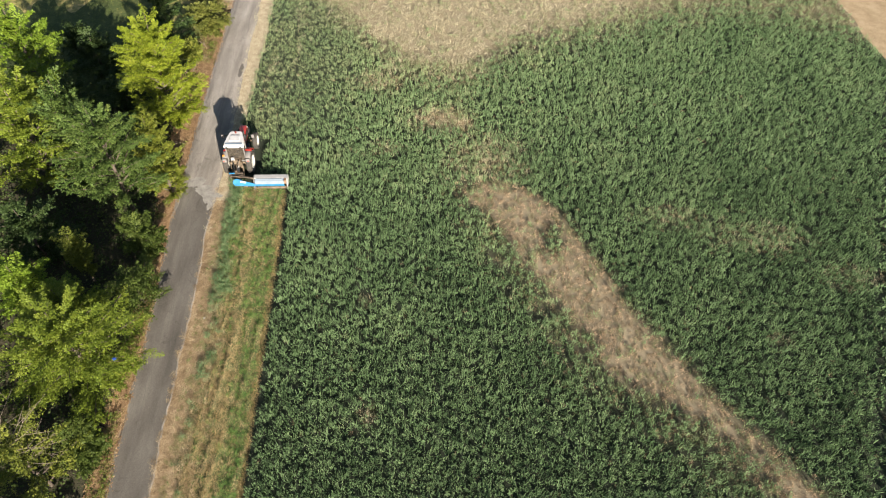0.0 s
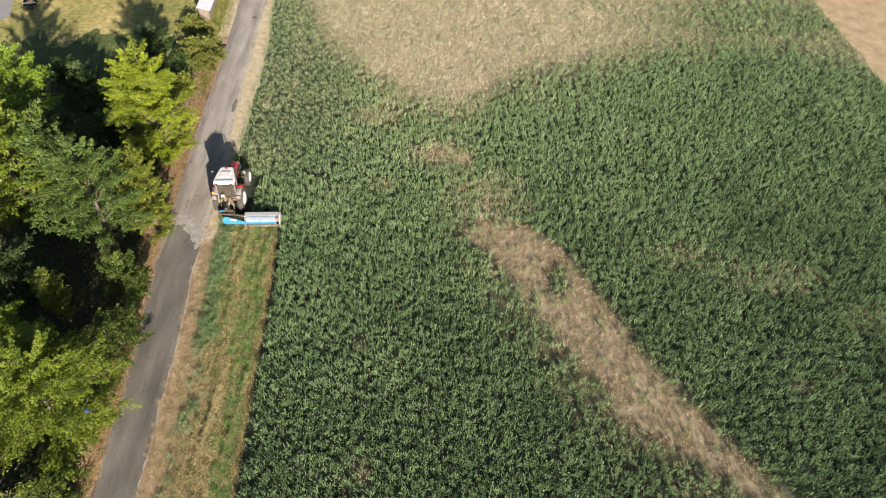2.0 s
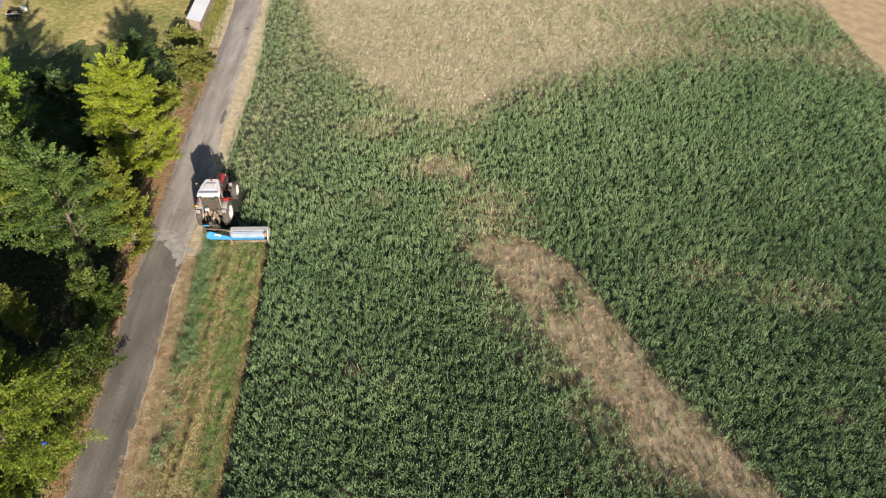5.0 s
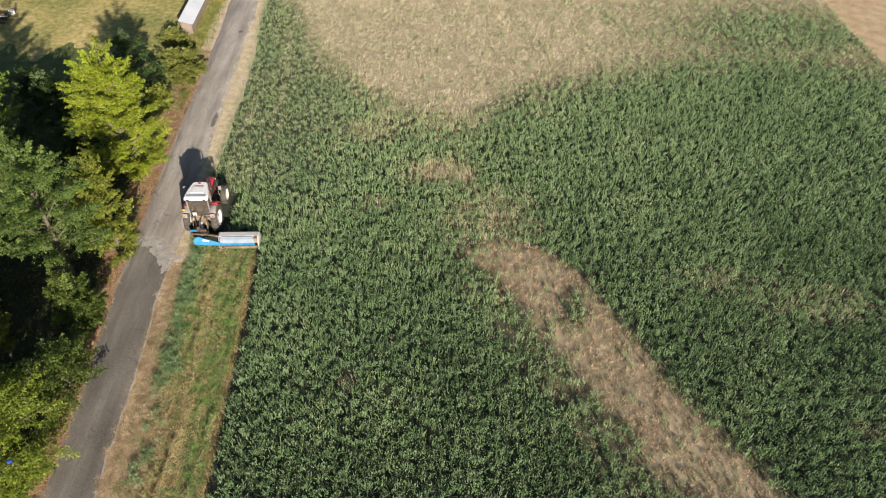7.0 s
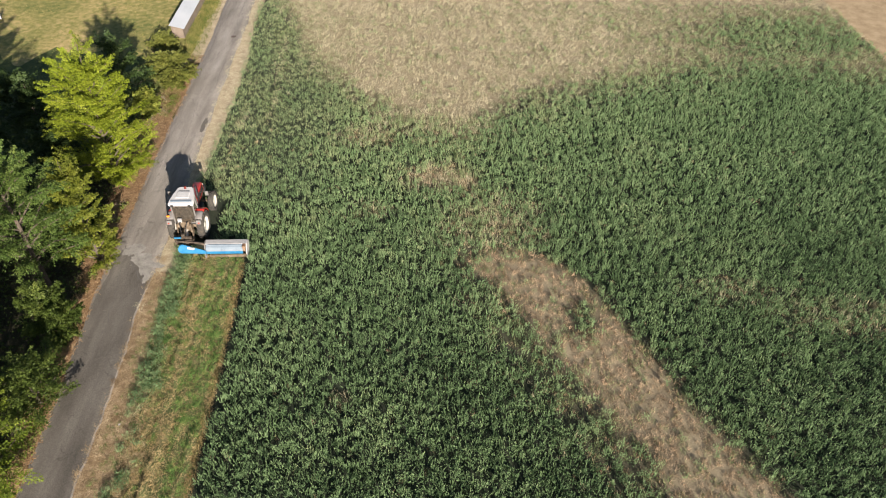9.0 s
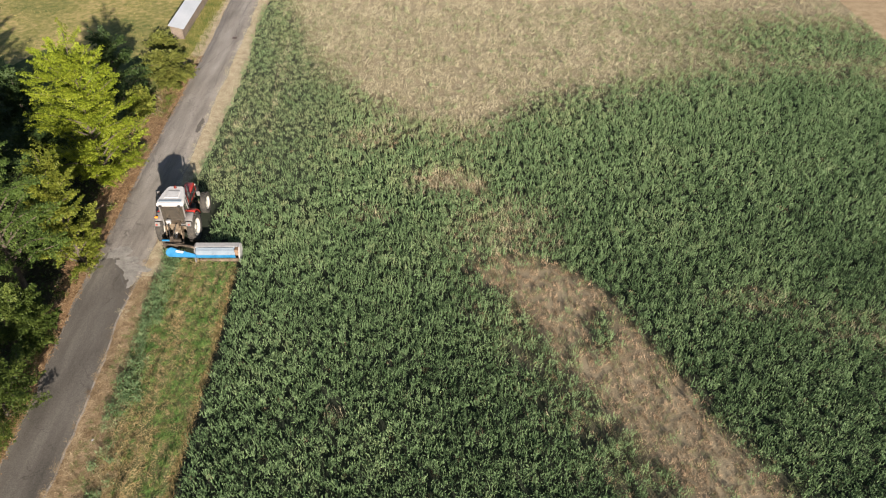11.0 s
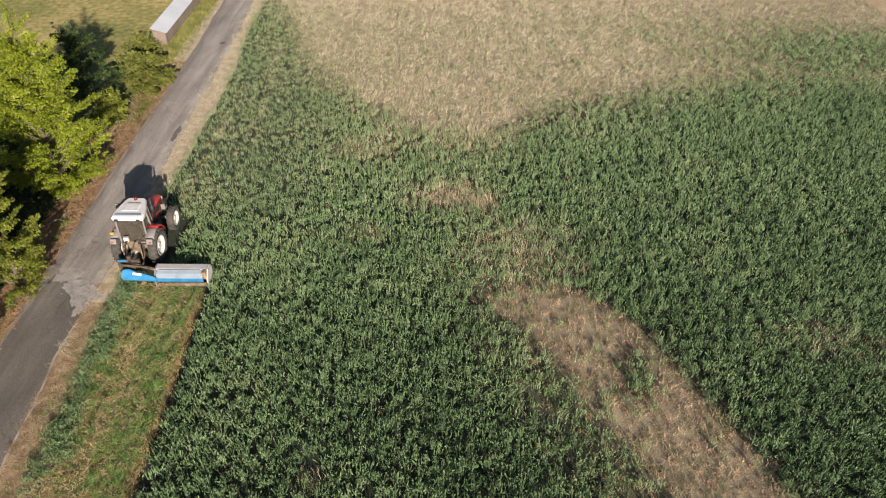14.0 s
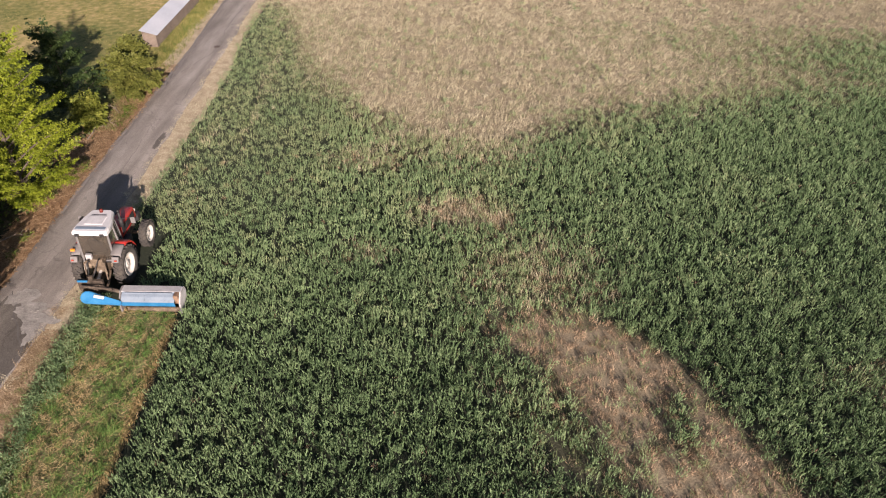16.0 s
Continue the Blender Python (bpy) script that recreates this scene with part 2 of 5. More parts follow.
M_REDLENS = material("red_lens", [(0.26, 0.025, 0.015), (0.33, 0.045, 0.02)], 4, 30, 0.3, bump=0)
M_SHEET = material("galvanised_sheet", [(0.34, 0.365, 0.395), (0.42, 0.445, 0.475), (0.48, 0.50, 0.525)], 0.8, 18, 0.6, metal=0.0, bump=0.05)
M_WALL = material("weathered_boards", [(0.09, 0.07, 0.056), (0.15, 0.12, 0.096), (0.21, 0.175, 0.14)], 1.5, 20, 0.9, bump=0.3)
M_CARBODY = material("black_car_paint", [(0.012, 0.012, 0.014), (0.02, 0.02, 0.022)], 3, 30, 0.25, bump=0, specular=0.5)

M_GLASS = bpy.data.materials.new("cab_glass")
M_GLASS.use_nodes = True
g = M_GLASS.node_tree.nodes["Principled BSDF"]
g.inputs["Base Color"].default_value = (0.30, 0.27, 0.23, 1)
g.inputs["Roughness"].default_value = 0.2
g.inputs["Transmission Weight"].default_value = 0.82
g.inputs["IOR"].default_value = 1.2


# ---------- mesh tools ----------
def big_mesh(name, verts, faces, mat, tone=None):
    """A mesh from arrays: verts (n,3), faces (m,3 or 4)."""
    me = bpy.data.meshes.new(name)
    verts = np.ascontiguousarray(verts, dtype=np.float32)
    faces = np.ascontiguousarray(faces, dtype=np.int32)
    k = faces.shape[1]
    me.vertices.add(len(verts))
    me.vertices.foreach_set("co", verts.ravel())
    me.loops.add(faces.size)
    me.loops.foreach_set("vertex_index", faces.ravel())
    me.polygons.add(len(faces))
    me.polygons.foreach_set("loop_start", np.arange(0, faces.size, k, dtype=np.int32))
    if tone is not None:
        a = me.attributes.new("tone", "FLOAT", "POINT")
        a.data.foreach_set("value", np.ascontiguousarray(tone, dtype=np.float32))
    me.update(calc_edges=True)
    me.materials.append(mat)
    return me


def part(name, bm, mat, parent=None, label="", smooth=False):
    me = bpy.data.meshes.new(name)
    bm.normal_update()
    bm.to_mesh(me)
    bm.free()
    me.materials.append(mat)
    if smooth:
        for p in me.polygons:
            p.use_smooth = True
    ob = new(name, me)
    ob.parent = parent
    if label:
        tagged(ob, label)
    return ob


def box(bm, c, s, rx=0, ry=0, rz=0, bevel=0.0, taper=(1, 1)):
    """A box at centre c of size s; taper scales its top in x and y."""
    r = bmesh.ops.create_cube(bm, size=1.0)
    vs = r["verts"]
    for v in vs:
        if v.co.z > 0:
            v.co.x *= taper[0]
            v.co.y *= taper[1]
    bmesh.ops.transform(bm, matrix=pose(*c, rx, ry, rz) @ Matrix.Diagonal((*s, 1)), verts=vs)
    if bevel:
        es = list({e for v in vs for e in v.link_edges})
        bmesh.ops.bevel(bm, geom=es, offset=bevel, segments=2, affect="EDGES", profile=0.6)
    return bm


def rod(bm, p0, p1, r0, r1=None, seg=8):
    p0, p1 = Vector(p0), Vector(p1)
    d = p1 - p0
    m = Matrix.Translation((p0 + p1) / 2) @ d.to_track_quat("Z", "Y").to_matrix().to_4x4()
    bmesh.ops.create_cone(bm, cap_ends=True, segments=seg, radius1=r0, radius2=r0 if r1 is None else r1, depth=d.length, matrix=m)
    return bm


def bent(bm, pts, r0, r1, seg=6):
    n = len(pts) - 1
    for i in range(n):
        rod(bm, pts[i], pts[i + 1], r0 + (r1 - r0) * i / n, r0 + (r1 - r0) * (i + 1) / n, seg)
    return bm


def lathe(bm, profile, seg=36, axis="X"):
    """Turn a closed profile of (radius, along) round the axis."""
    rings = []
    for k in range(seg):
        a = 2 * math.pi * k / seg
        ring = []
        for r, h in profile:
            ring.append(bm.verts.new((h, r * math.cos(a), r * math.sin(a)) if axis == "X" else (r * math.cos(a), r * math.sin(a), h)))
        rings.append(ring)
    n = len(profile)
    for k in range(seg):
        for i in range(n):
            bm.faces.new((rings[k][i], rings[k][(i + 1) % n], rings[(k + 1) % seg][(i + 1) % n], rings[(k + 1) % seg][i]))
    return bm


def extrude_outline(bm, pts, z0, z1):
    lo = [bm.verts.new((x, y, z0)) for x, y in pts]
    hi = [bm.verts.new((x, y, z1)) for x, y in pts]
    bm.faces.new(hi)
    bm.faces.new(lo[::-1])
    n = len(pts)
    for i in range(n):
        bm.faces.new((lo[i], lo[(i + 1) % n], hi[(i + 1) % n], hi[i]))
    return bm


def empty(name, m, label, category, group="", kind=""):
    e = new(name)
    e.matrix_world = m
    e.empty_display_size = 0.3
    return tagged(e, label, category, group, kind)


def wob(y, seed, amp=0.12, f=0.6):
    return amp * (noise.noise((y * f, seed, 0.3)) + 0.5 * noise.noise((y * f * 3.7, seed, 5.3)))


# ---------- plan of the land ----------
def road_left(y):
    return np.interp(y, [-30, 10, 14, 20, 26, 30, 36, 44, 52, 60, 150], [-13.0, -14.45, -14.72, -14.97, -15.48, -15.66, -15.86, -16.02, -16.12, -16.5, -17.9])


def road_right(y):
    return np.interp(y, [-30, 10, 16, 21, 24, 26.5, 30, 36, 42, 48, 54, 60, 150], [-11.0, -12.5, -12.72, -12.85, -13.05, -13.22, -13.2, -13.45, -13.66, -13.85, -13.95, -14.3, -15.7])


def crop_left(y):
    return np.interp(y, [-30, 10, 20, 26, 30, 36, 42, 47, 50, 54, 60, 150], [-11.0, -11.7, -11.95, -12.35, -12.58, -12.92, -12.92, -12.95, -13.12, -13.55, -13.9, -15.2])


MOWER_Y = 30.0
def mown_right(y):
    return np.interp(y, [-30, 10, 17, 21, 24, 27, 31, 40], [-7.9, -8.4, -8.6, -8.71, -8.78, -8.92, -9.12, -9.5])


def strip(name, left, right, y0, y1, z, mat, seed=1.0, amp=0.12, step=0.3, cols=3, thick=0.0):
    """A long sheet of ground between two lines, with uneven edges."""
    ys = np.arange(y0, y1 + step, step)
    vs, fs = [], []
    for y in ys:
        a = float(left(y)) + wob(y, seed, amp)
        b = float(right(y)) + wob(y, seed + 9, amp)
        for k in range(cols + 1):
            vs.append((a + (b - a) * k / cols, y, z))
    w = cols + 1
    for j in range(len(ys) - 1):
        for k in range(cols):
            fs.append((j * w + k, j * w + k + 1, (j + 1) * w + k + 1, (j + 1) * w + k))
    if thick:
        n = len(vs)
        vs += [(x + (-0.03 if i % w == 0 else 0.03 if i % w == cols else 0), y, z - thick) for i, (x, y, _) in enumerate(vs)]
        for j in range(len(ys) - 1):
            fs.append((j * w, (j + 1) * w, n + (j + 1) * w, n + j * w))
            fs.append((j * w + cols, n + j * w + cols, n + (j + 1) * w + cols, (j + 1) * w + cols))
    me = big_mesh(name, np.array(vs), np.array(fs), mat)
    return new(name, me)


def blob(name, cx, cy, rx, ry, z, mat, seed, n=40, rough=0.35):
    """An uneven flat patch."""
    bm = bmesh.new()
    vs = []
    for i in range(n):
        a = 2 * math.pi * i / n
        k = 1 + rough * noise.noise((math.cos(a) * 1.7, math.sin(a) * 1.7, seed)) + 0.5 * rough * noise.noise((math.cos(a) * 6, math.sin(a) * 6, seed)) + 0.45 * rough * noise.noise((math.cos(a) * 21, math.sin(a) * 21, seed))
        vs.append(bm.verts.new((cx + rx * k * math.cos(a), cy + ry * k * math.sin(a), z)))
    c = bm.verts.new((cx, cy, z + 0.01))
    for i in range(n):
        bm.faces.new((c, vs[i], vs[(i + 1) % n]))
    return part(name, bm, mat)


# ---------- ground, road, verges ----------
gs = np.concatenate([np.linspace(-900, -60, 15), np.linspace(-50, 90, 71), np.linspace(100, 1100, 15)])
gx, gy = np.meshgrid(gs, gs, indexing="ij")
gv = np.stack([gx.ravel(), gy.ravel(), np.zeros(gx.size)], 1)
gn = len(gs)
gi = np.arange(gn * gn).reshape(gn, gn)
gf = np.stack([gi[:-1, :-1].ravel(), gi[1:, :-1].ravel(), gi[1:, 1:].ravel(), gi[:-1, 1:].ravel()], 1)
ground = new("ground", big_mesh("ground", gv, gf, M_SOIL))
tagged(ground, "dry tan field soil covered with plant litter", "ground", kind="structure")

meadow = strip("meadow", lambda y: -160.0, lambda y: road_left(y) - 0.7, 36, 170, 0.004, M_MEADOW, 3, 0.2, 1.0, 12)
tagged(meadow, "sunlit meadow of short dry yellow-green grass", "meadow", kind="structure")
# dark wood earth, its colour deepened for the shade of the trees
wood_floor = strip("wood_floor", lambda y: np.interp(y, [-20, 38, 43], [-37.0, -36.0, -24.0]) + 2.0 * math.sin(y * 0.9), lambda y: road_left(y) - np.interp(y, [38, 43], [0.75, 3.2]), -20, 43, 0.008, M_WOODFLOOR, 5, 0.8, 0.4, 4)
tagged(wood_floor, "dark earth under the roadside trees, shade in its colour", "ground", kind="structure")
# greener meadow patch with the copse's shade coloured into it
greenery = blob("shaded_margin", -29.0, 42.5, 12.5, 6.8, 0.006, M_SHADED_GRASS, 4.4, 220, 0.55)
tagged(greenery, "green grass beside the copse, shade in its dark colour", "grass", kind="structure")
litter = strip("leaf_litter_verge", lambda y: road_left(y) - np.interp(y, [27, 31, 45, 49], [0.85, 1.5, 1.5, 0.9]), lambda y: road_left(y) + 0.05, -20, 49, 0.046, M_LITTER, 11, 0.22, 0.25, 3)
tagged(litter, "strip of brown fallen leaves along the lane", "verge", kind="structure")
far_verge = strip("grass_verge", lambda y: road_left(y) - 1.0, lambda y: road_left(y) + 0.03, 48.5, 120, 0.046, M_VERGE, 14, 0.2, 0.3, 3)
tagged(far_verge, "dry grass verge beside the lane", "verge", kind="structure")
near_verge = strip("straw_verge", lambda y: road_right(y) - 0.1, lambda y: crop_left(y) + 0.2, -20, 28.5, 0.046, M_VERGE_BROWN, 17, 0.26, 0.25, 3)
tagged(near_verge, "brown verge of earth, straw and dead grass", "verge", kind="structure")
verge = strip("gravel_verge", lambda y: road_right(y) - 0.1, lambda y: crop_left(y) + 0.2, 28.5, 120, 0.046, M_VERGE, 17, 0.26, 0.25, 3)
tagged(verge, "pale verge of gravel and dead grass", "verge", kind="structure")
stubble = strip("stubble_field", lambda y: np.interp(y, [38, 44, 50, 54, 60, 150], [36.2, 34.9, 34.4, 33.9, 33.7, 29.0]), lambda y: 200.0, 38, 160, 0.02, M_STUBBLE, 25, 0.3, 1.0, 10)
tagged(stubble, "smooth pale tan stubble field", "field", kind="structure")

road = strip("road", road_left, road_right, -30, 150, 0.05, M_ASPHALT, 31, 0.12, 0.2, 4, thick=0.05)
tagged(road, "narrow worn grey asphalt farm lane", "road", kind="structure")
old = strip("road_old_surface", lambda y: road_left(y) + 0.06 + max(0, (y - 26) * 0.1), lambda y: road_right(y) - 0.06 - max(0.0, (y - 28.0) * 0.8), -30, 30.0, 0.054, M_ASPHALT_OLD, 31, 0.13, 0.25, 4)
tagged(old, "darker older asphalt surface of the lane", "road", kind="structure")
edge_line = strip("road_edge", lambda y: road_left(y) + 0.05, lambda y: road_left(y) + 0.16, 35, 62, 0.054, M_EDGE, 31, 0.06, 0.25, 1)
tagged(edge_line, "pale worn edge of the asphalt lane", "road edge", kind="structure")
yard = strip("yard", lambda y: -60.0, lambda y: np.interp(y, [49, 52, 57, 70], [-36.5, -34.2, -35.2, -39.0]), 49, 75, 0.012, M_YARD, 41, 0.3, 0.5, 3)
tagged(yard, "grey hard-surfaced yard at the meadow's end", "yard", kind="structure")

# broken patch in the lane, cracks, and a cover in the asphalt
bm = bmesh.new()
for i, (cx, cy, rx, ry) in enumerate([(-14.55, 29.95, 0.52, 0.40), (-14.1, 29.35, 0.55, 0.45), (-13.55, 28.95, 0.50, 0.24), (-13.05, 28.85, 0.28, 0.12), (-13.75, 28.55, 0.28, 0.42), (-13.45, 28.05, 0.16, 0.34)]):
    vs = []
    for k in range(26):
        a = 2 * math.pi * k / 26
        q = 1 + 0.40 * noise.noise((math.cos(a) * 1.5, math.sin(a) * 1.5, i + 0.4)) + 0.35 * noise.noise((math.cos(a) * 5, math.sin(a) * 5, i + 0.4))
        vs.append(bm.verts.new((cx + rx * q * math.cos(a), cy + ry * q * math.sin(a), 0.058 + 0.001 * i)))
    c = bm.verts.new((cx, cy, 0.061 + 0.001 * i))
    for k in range(26):
        bm.faces.new((c, vs[k], vs[(k + 1) % 26]))
rubble = part("broken_patch", bm, M_RUBBLE)
tagged(rubble, "pale broken concrete patch across the asphalt lane", "road patch", kind="structure")
r = random.Random(5)
for k in range(18):
    a = r.uniform(0, 6.28)
    t = r.random()
    x, y = -14.6 + 1.5 * t + r.gauss(0, 0.16), 30.0 - 1.2 * t - (0.9 if r.random() < 0.2 else 0) + r.gauss(0, 0.16)
    bm = bmesh.new()
    box(bm, (0, 0, 0.012), (r.uniform(0.03, 0.09), r.uniform(0.03, 0.07), r.uniform(0.01, 0.02)), r.uniform(-8, 8), r.uniform(-8, 8), 0, 0.008, (0.8, 0.8))
    part("stone", bm, M_RUBBLE, rubble).matrix_basis = pose(x, y, 0.06, 0, 0, r.uniform(0, 180))


def crack(pts, width, z=0.0585):
    """A thin tarred crack that wanders along a line."""
    bm = bmesh.new()
    rows = []
    for (x0, y0), (x1, y1) in zip(pts, pts[1:]):
        steps = max(2, int(math.hypot(x1 - x0, y1 - y0) / 0.22))
        for i in range(steps):
            t = i / steps
            x, y = x0 + (x1 - x0) * t, y0 + (y1 - y0) * t
            dx, dy = -(y1 - y0), x1 - x0
            q = math.hypot(dx, dy)
            off = 0.12 * noise.noise((x * 1.3, y * 1.3, 3.0)) + 0.05 * noise.noise((x * 5, y * 5, 3.0))
            w = width * (0.6 + 0.6 * abs(noise.noise((x * 3, y * 3, 8.0))))
            rows.append([bm.verts.new((x + dx / q * (off + s * w), y + dy / q * (off + s * w), z)) for s in (-0.5, 0.5)])
    for a, b in zip(rows, rows[1:]):
        bm.faces.new((a[0], a[1], b[1], b[0]))
    return tagged(part("road_crack", bm, M_CRACK), "dark sealed crack in the asphalt lane", "road crack", "cracks in the lane", "structure")


crack([(-15.15, 30.25), (-14.75, 29.5), (-14.35, 28.85), (-13.85, 28.2), (-13.45, 27.5), (-13.35, 26.6)], 0.06)
crack([(-13.9, 11), (-14.1, 16), (-14.25, 20)], 0.022)
crack([(-14.3, 22.5), (-14.4, 25.5), (-14.9, 28.8)], 0.024)
crack([(-13.5, 18), (-13.7, 24), (-13.65, 27.5)], 0.014)
crack([(-14.45, 36), (-14.6, 39), (-14.9, 44)], 0.014)
crack([(-16.1, 47.4), (-15.3, 49.6), (-14.7, 51.4), (-14.35, 53.6)], 0.024)
crack([(-14.5, 52), (-14.9, 56.5), (-14.8, 62)], 0.028)
crack([(-14.2, 45.5), (-14.35, 48), (-14.2, 51)], 0.022)
bm = bmesh.new()
box(bm, (-14.58, 52.9, 0.055), (0.32, 0.27, 0.02), 0, 0, 12, 0.005)
cover = part("road_cover", bm, M_COVER)
tagged(cover, "rusty square cover set in the asphalt", "road cover", kind="structure")
for (x, y, rx, ry, s) in ((-13.9, 41.2, 0.16, 0.75, 2.0), (-13.55, 25.6, 0.10, 0.30, 3.0), (-13.25, 33.4, 0.14, 0.6, 4.0)):
    tagged(blob("road_stain", x, y, rx, ry, 0.056, M_ASPHALT_OLD if s < 3.5 else M_EDGE, s), "patched spot in the asphalt", "road patch", kind="structure")


# ---------- leaves and stalks from arrays ----------
def unit(v):
    return v / np.maximum(np.linalg.norm(v, axis=1, keepdims=True), 1e-6)


def blades(base, direction, length, width, droop=0.15, flat=0.0, facing=None):
    """One diamond-shaped leaf for each base point: four corners, the tip drooping."""
    n = len(base)
    up = rng.normal(0, 1, (n, 3)) * (1 - flat) + (np.array([0, 0, 1.0]) if facing is None else facing) * flat * 3
    side = unit(np.cross(direction, up))
    length, width = length[:, None], width[:, None]
    tip = base + direction * length - np.array([0, 0, 1.0]) * length * droop
    mid = base + direction * length * 0.48
    v = np.stack([base, mid + side * width / 2, tip, mid - side * width / 2], 1).reshape(-1, 3)
    f = np.arange(4 * n).reshape(-1, 4)
    return v, f


def spikes(base, direction, length, width, droop=0.1, hold=0.0, flat=0.0):
    """One narrow pointed blade for each base point: three corners, widest at a quarter of its length."""
    n = len(base)
    side = unit(np.cross(direction, rng.normal(0, 1, (n, 3)) * (1 - 0.6 * flat) + np.array([0, 0, 1.6]) * flat))
    length, width = length[:, None], width[:, None]
    tip = base + direction * length - np.array([0, 0, 1.0]) * length * droop
    v = np.stack([base + side * width / 2, tip, base - side * width / 2 + direction * length * hold], 1).reshape(-1, 3)
    return v, np.arange(3 * n).reshape(-1, 3)


def leaflets(base, direction, length, width, droop, flat, facing):
    """One pointed leaf for each base point, turned mostly towards facing."""
    up = rng.normal(0, 1, base.shape) * (1 - flat) + facing * flat * 3
    side = unit(np.cross(direction, up)) * width[:, None] / 2
    long = direction * length[:, None]
    tip = base + long - np.array([0, 0, 1.0]) * length[:, None] * droop
    return np.stack([base + side + 0.25 * long, tip, base - side], 1).reshape(-1, 3), np.arange(3 * len(base)).reshape(-1, 3)


def headings(n, lo, hi):
    """Random directions with elevations between lo and hi degrees."""
    az = rng.uniform(0, 2 * math.pi, n)
    el = np.radians(rng.uniform(lo, hi, n))
    return np.stack([np.cos(az) * np.cos(el), np.sin(az) * np.cos(el), np.sin(el)], 1)


def field_noise(x, y, scale, seed):
    """Smooth noise over the land, from a sum of waves."""
    r = np.random.default_rng(seed)
    out = np.zeros_like(x)
    for _ in range(9):
        a, p, k = r.uniform(0, 2 * math.pi), r.uniform(0, 2 * math.pi), r.uniform(0.5, 1.7) / scale
        out += np.sin((x * math.cos(a) + y * math.sin(a)) * k * 2 * math.pi + p)
    return out / 4.5


def smooth(e0, e1, v):
    t = np.clip((v - e0) / (e1 - e0), 0, 1)
    return t * t * (3 - 2 * t)


def dry_streak(x, y):
    """1 inside the long dry streak that crosses the field."""
    le = np.interp(y, [0, 5, 10.8, 12.5, 14.2, 15.6, 17, 18.6, 20.3, 21.3, 23.3, 25.4, 27.6, 28.3, 29.4, 30.3], [26, 21, 16.6, 15.5, 13.7, 11.3, 9.7, 8.8, 7.8, 7.1, 6.0, 4.75, 3.3, 2.8, 1.5, 2.6])
    ri = np.interp(y, [0, 5, 11.4, 13.1, 14.5, 16.3, 18.2, 19.6, 20.6, 21.7, 23.3, 25.2, 26, 27.7, 29, 29.9, 30.4], [27.5, 22.6, 18.2, 17.0, 15.6, 14.4, 13.3, 12.4, 11.6, 11.0, 10.4, 9.5, 9.1, 8.3, 7.2, 6.3, 5.0])
    n = field_noise(x, y, 1.6, 3) * 0.35 + field_noise(x, y, 0.7, 33) * 0.30 + field_noise(x, y, 0.3, 34) * 0.30
    d = np.minimum(x - le, (ri - x) * 1.5) + n
    inside = smooth(-0.55, 0.55, d) * smooth(31.0, 29.7, y + n)
    fringe = np.where(x - le < ri - x, smooth(0.0, 1.0, 1.0 + (x - le + 1.6 * n - 0.3) / np.interp(y, [14, 22], [5.6, 3.7])) * 0.52, smooth(-0.9, 0.2, ri - x + n) * 0.35) * (1 - 0.5 * smooth(25, 29, y))
    soft = fringe * smooth(32.2, 29.5, y)
    isle = 1 - smooth(0.55, 1.2, np.hypot((x - 7.45 - 0.25 * (y - 25.8)) / 0.55, (y - 25.8) / 1.15) + n * 1.1)
    thin = 0.86 + 0.14 * smooth(-0.5, 0.4, field_noise(x, y, 0.9, 35))
    return np.maximum(inside * thin, soft) * (1 - 0.75 * isle)


def dry_far(x, y):
    """1 in the dry land at the far end of the field."""
    b = np.interp(x, [-15, -12.6, -10.5, -9.3, -8.2, -6.5, -4.5, -2.5, 0.7, 2.7, 3.6, 4.8, 6.6, 9.5, 14.6, 18.6, 24, 28.3, 32, 36, 60],
                  [66, 62, 57.5, 53, 51, 48.8, 45.8, 43.9, 42.8, 42.2, 43.2, 44.7, 46.2, 47.4, 48.9, 50.3, 51.3, 50.7, 49.3, 48.2, 47])
    n = field_noise(x, y, 2.2, 5) * 0.55 + field_noise(x, y, 0.8, 55) * 0.45 + field_noise(x, y, 0.35, 56) * 0.5
    d = y - b + 0.9 + n
    return smooth(-2.4, 1.8, d) * (0.95 + 0.05 * field_noise(x, y, 4.0, 6)) * (1 - 0.22 * smooth(12, 26, x) * smooth(64, 52, y) - 0.40 * (1 - smooth(0.5, 1.3, np.hypot((x - 28.0) / 7.0, (y - 54.6) / 3.2) + 0.4 * n))) + smooth(-5.0, 0.0, d) * 0.28 * (d < -0.6)


SPOTS = [(0.8, 36.3, 2.0, 1.15, 0.85), (2.2, 35.6, 0.9, 0.5, 0.9), (3.6, 32.4, 3.0, 2.7, 0.46), (-3.6, 40.3, 1.9, 1.3, 0.5),
         (15.0, 27.6, 2.2, 1.1, 0.40), (19.7, 26.1, 3.2, 1.3, 0.42), (24.4, 23.4, 1.7, 0.9, 0.40), (-2.9, 14.4, 0.5, 0.45, 0.7),
         (-10.3, 48.3, 0.5, 1.0, 0.6), (-3.1, 33.3, 1.4, 0.7, 0.35), (-3.4, 21.2, 0.4, 0.4, 0.6), (19.2, 19.1, 0.6, 0.5, 0.5), (-10.8, 53, 0.8, 3.5, 0.25), (-10.2, 45.3, 0.22, 5.0, 0.42), (-11.7, 42.0, 0.18, 5.5, 0.32)]


